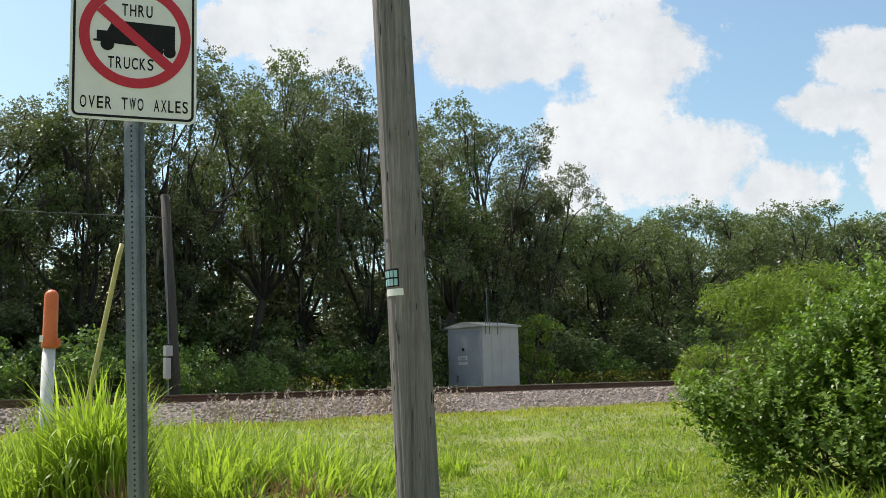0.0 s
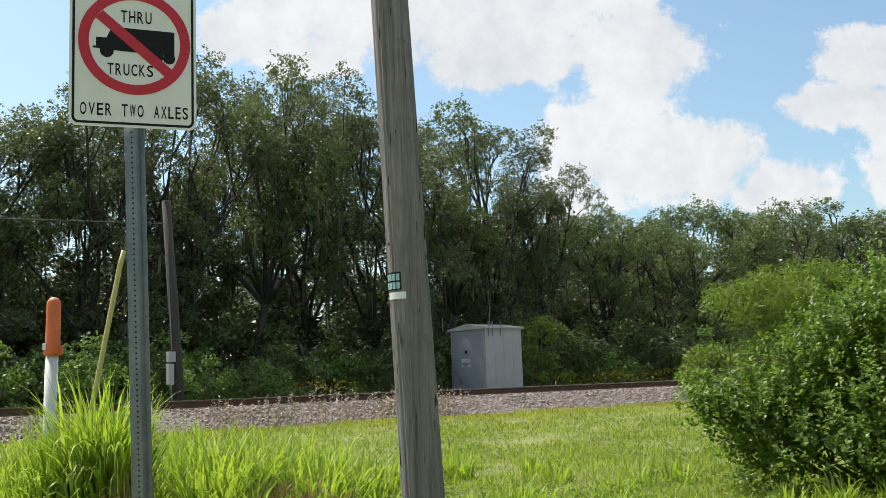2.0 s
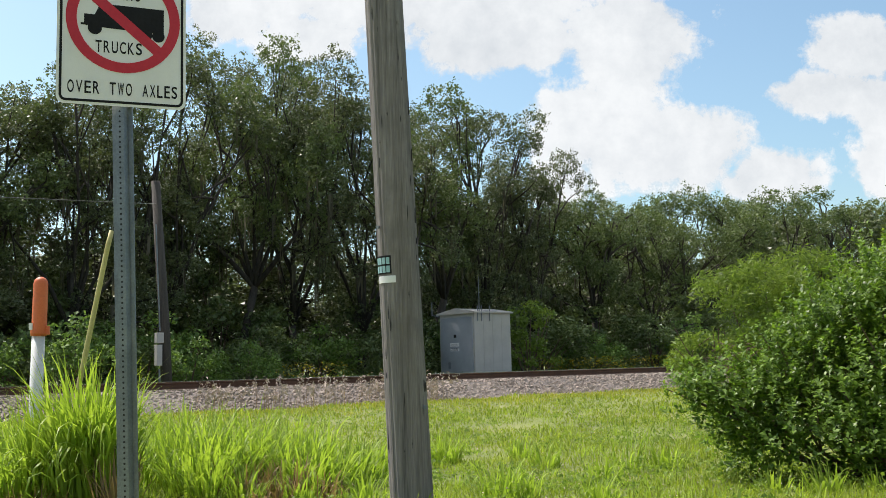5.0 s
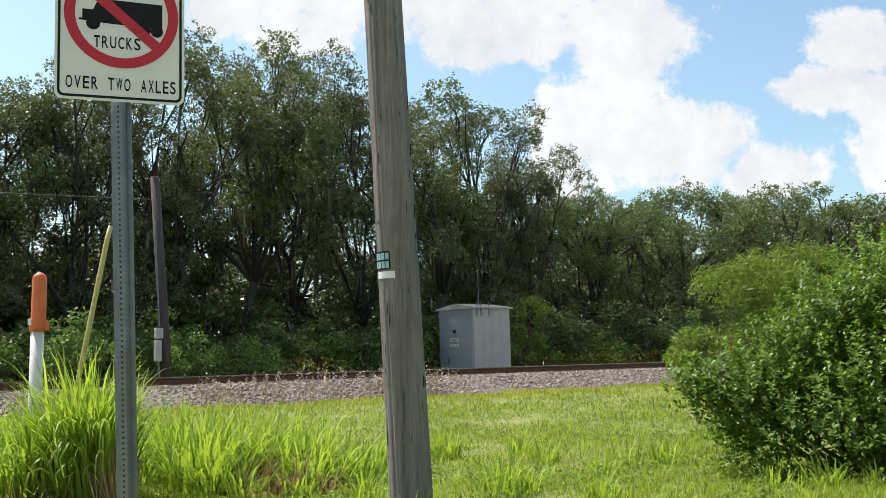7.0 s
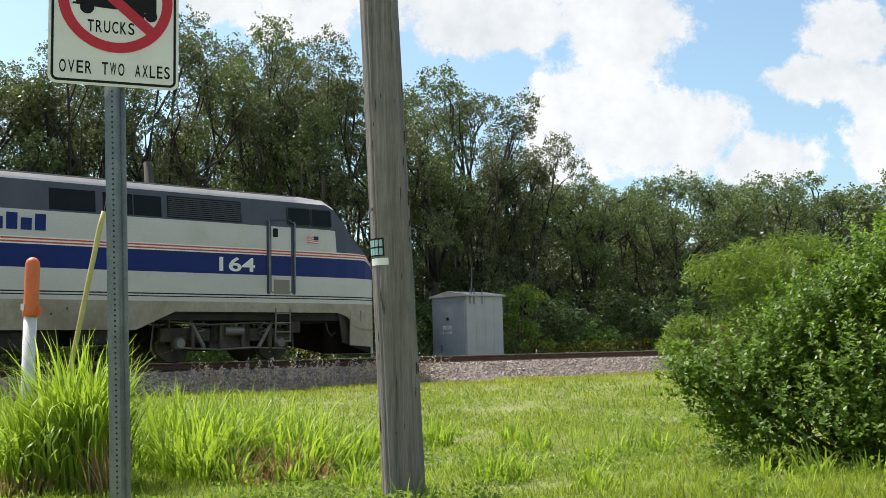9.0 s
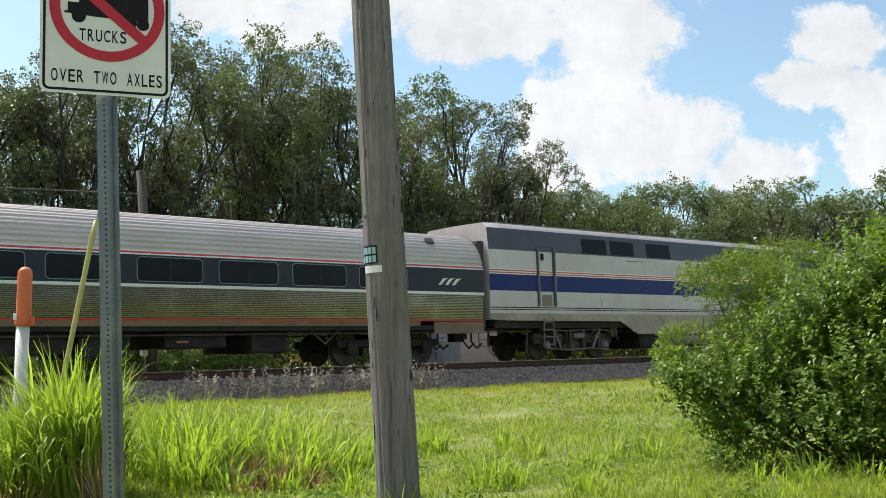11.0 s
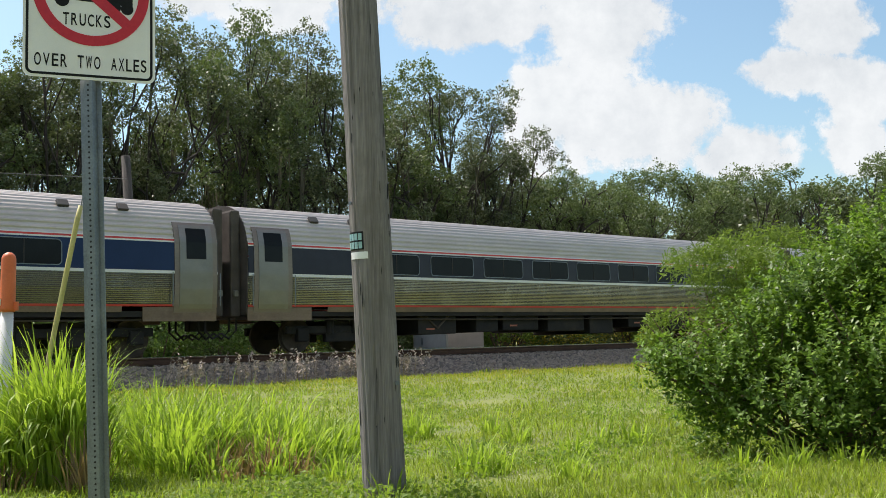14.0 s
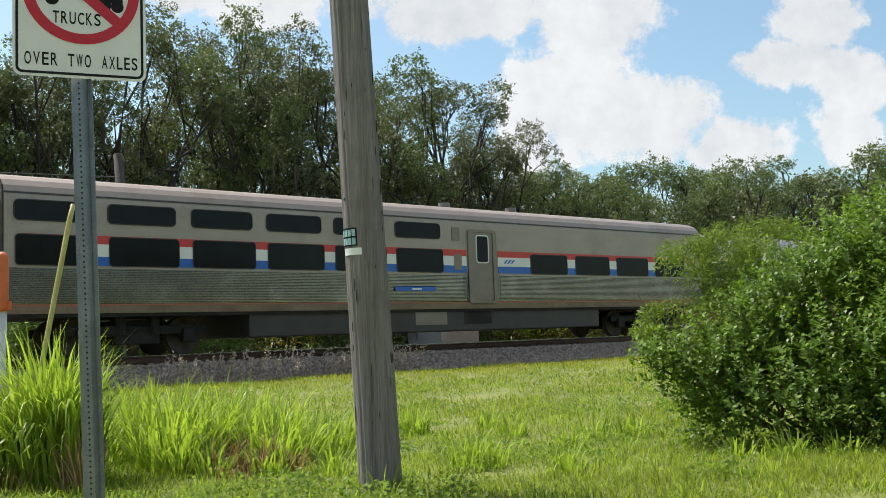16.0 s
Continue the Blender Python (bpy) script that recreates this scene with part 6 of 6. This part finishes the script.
    for sgn in (-1, 1):
        part("air_tank", tube(bmesh.new(), [(-12.6, sgn * 1.4, 0.56), (-12.5, sgn * 1.4, 0.56), (-10.3, sgn * 1.4, 0.56), (-10.2, sgn * 1.4, 0.56)], [0.1, 0.17, 0.17, 0.1], 16), M_TANK, loco, "dusty air cylinder")
        part("battery_box", new_box(-8.3, -7.3, sgn * 1.3 - 0.12, sgn * 1.3 + 0.12, 0.45, 0.9, 0.03), M_UNDER, loco)
    for bx in (-4.35, -16.9):
        bogie(loco, bx, 2.75, True)
    for sgn in (-1, 1):
        b = bmesh.new()
        q = [(-1.0, 1.475, 1.24), (-1.0, 1.45, 0.36), (-0.12, 1.24, 0.30), (-0.10, 1.22, 1.24)]
        f = [b.verts.new((x, sgn * y, z)) for x, y, z in q]
        g = [b.verts.new((x, sgn * (y - 0.04), z)) for x, y, z in q]
        b.faces.new(f)
        b.faces.new(g[::-1])
        for i in range(4):
            b.faces.new((f[i], g[i], g[(i + 1) % 4], f[(i + 1) % 4]))
        bmesh.ops.recalc_face_normals(b, faces=b.faces)
        part("nose_skirt", b, M_DUSTSILVER, loco, "dusty silver skirt below the cab")
    part("pilot", prism_pilot(), M_UNDER, loco, "dark pilot plate")
    part("pilot_edge", new_box(-0.09, -0.05, -1.12, 1.12, 0.12, 0.2), M_WHITE, loco, "white lower edge")
    for y in (-1.12, 1.12):
        part("pilot_edge", new_box(-0.09, -0.05, y - 0.03, y + 0.03, 0.12, 1.5), M_WHITE, loco, "white side edge")
    for sgn in (-1, 1):
        for x in (-6.1, -1.7, -15.2):
            part("hose", tube(bmesh.new(), [(x, sgn * 1.3, 1.1), (x + 0.05, sgn * 1.34, 0.75), (x + 0.2, sgn * 1.3, 0.6), (x + 0.4, sgn * 1.2, 0.7)], 0.025, 6), M_RUBBER, loco)
        part("roof_edge_rail", tube(bmesh.new(), [(-20.5, sgn * 1.34, 4.19), (-2.6, sgn * 1.34, 4.19)], 0.018, 6), M_GALV, loco)
        part("panel_line", new_box(-9.3, -9.285, sgn * 1.521 - 0.003, sgn * 1.521 + 0.003, 0.82, 1.5), M_SKIRT, loco)
        part("panel_line", new_box(-16.0, -15.985, sgn * 1.521 - 0.003, sgn * 1.521 + 0.003, 1.66, 2.1), M_SKIRT, loco)
        part("panel_line", new_box(-12.0, -11.985, sgn * 1.521 - 0.003, sgn * 1.521 + 0.003, 0.82, 1.5), M_SKIRT, loco)
        part("intake_slot", new_box(-14.6, -13.7, sgn * 1.521 - 0.003, sgn * 1.521 + 0.003, 3.22, 3.24), M_SKIRT, loco)
    part("coupler", new_box(-0.25, 0.0, -0.15, 0.15, 0.7, 1.0, 0.03), M_UNDER, loco)
    part("coupler", new_box(-21.03, -20.7, -0.15, 0.15, 0.7, 1.0, 0.03), M_UNDER, loco)
    part("rear_door", new_box(-20.99, -20.93, -0.35, 0.35, 1.4, 3.3, 0.02), M_GREYPAINT, loco)
    for y in (-0.9, 0.9):
        part("rear_window", new_box(-20.98, -20.94, y - 0.18, y + 0.18, 3.2, 3.6, 0.02), M_GLASS, loco)
    for x in (-5.3, -9.5, -12.5, -16.5):
        part("roof_hatch", new_box(x, x + 1.8, -0.8, 0.8, 4.15, 4.27, 0.03), M_SKIRT, loco)
    part("horn", tube(bmesh.new(), [(-3.2, 0.3, 4.2), (-3.2, 0.3, 4.32), (-2.8, 0.3, 4.36)], [0.03, 0.03, 0.08], 8), M_GALV, loco)
    return loco


def prism_side(x0, x1, z0, z1, sgn):
    bm = bmesh.new()
    y = lambda z: 1.524 - 0.1 * (z - 3.3)  # noqa: E731
    pts = [(x0, z0), (x1, z0), (x1, z1), (x0, z1)]
    a = [bm.verts.new((x, sgn * (y(z) + 0.006), z)) for x, z in pts]
    b = [bm.verts.new((x, sgn * (y(z) - 0.02), z)) for x, z in pts]
    bm.faces.new(a)
    for i in range(4):
        bm.faces.new((a[i], b[i], b[(i + 1) % 4], a[(i + 1) % 4]))
    bmesh.ops.recalc_face_normals(bm, faces=bm.faces)
    return bm


def prism_pilot():
    bm = bmesh.new()
    for sgn in (-1, 1):
        a = [bm.verts.new(p) for p in ((-0.06, 0, 0.14), (-0.06, 0, 1.3), (-0.1, sgn * 1.1, 1.3), (-0.1, sgn * 1.1, 0.14))]
        b = [bm.verts.new(p) for p in ((-1.35, sgn * 1.46, 1.25), (-1.2, sgn * 1.45, 0.42))]
        bm.faces.new(a)
        bm.faces.new((a[3], a[2], b[0], b[1]))
    bmesh.ops.remove_doubles(bm, verts=bm.verts, dist=0.001)
    r = bmesh.ops.extrude_face_region(bm, geom=bm.faces[:])
    for v in r["geom"]:
        if isinstance(v, bmesh.types.BMVert):
            v.co.x -= 0.05
    bmesh.ops.recalc_face_normals(bm, faces=bm.faces)
    return bm


loco_a = locomotive()
loco_b = copy_thing(loco_a, Matrix.Identity(4))
TRAIN = [(loco_a, 0.0), (loco_b, -21.03), (coach_a, -41.85), (coach_b, -67.75), (coach_c, -93.65), (coach_d, -119.55), (coach_e, -145.5)]
SPEED = 23.12
for _car, _x in TRAIN:
    _car.matrix_basis = TRACK_M @ pose(132.5 - 14 * SPEED + _x, TRACK_D, RAIL)


def motions():
    """The train runs past at an even pace."""
    for car, x in TRAIN:
        walk(car, [(t, TRACK_M @ pose(132.5 + SPEED * (t - 14.0) + x, TRACK_D, RAIL)) for t in (0.0, 4.0, 8.0, 12.0, 16.0)])


motions()
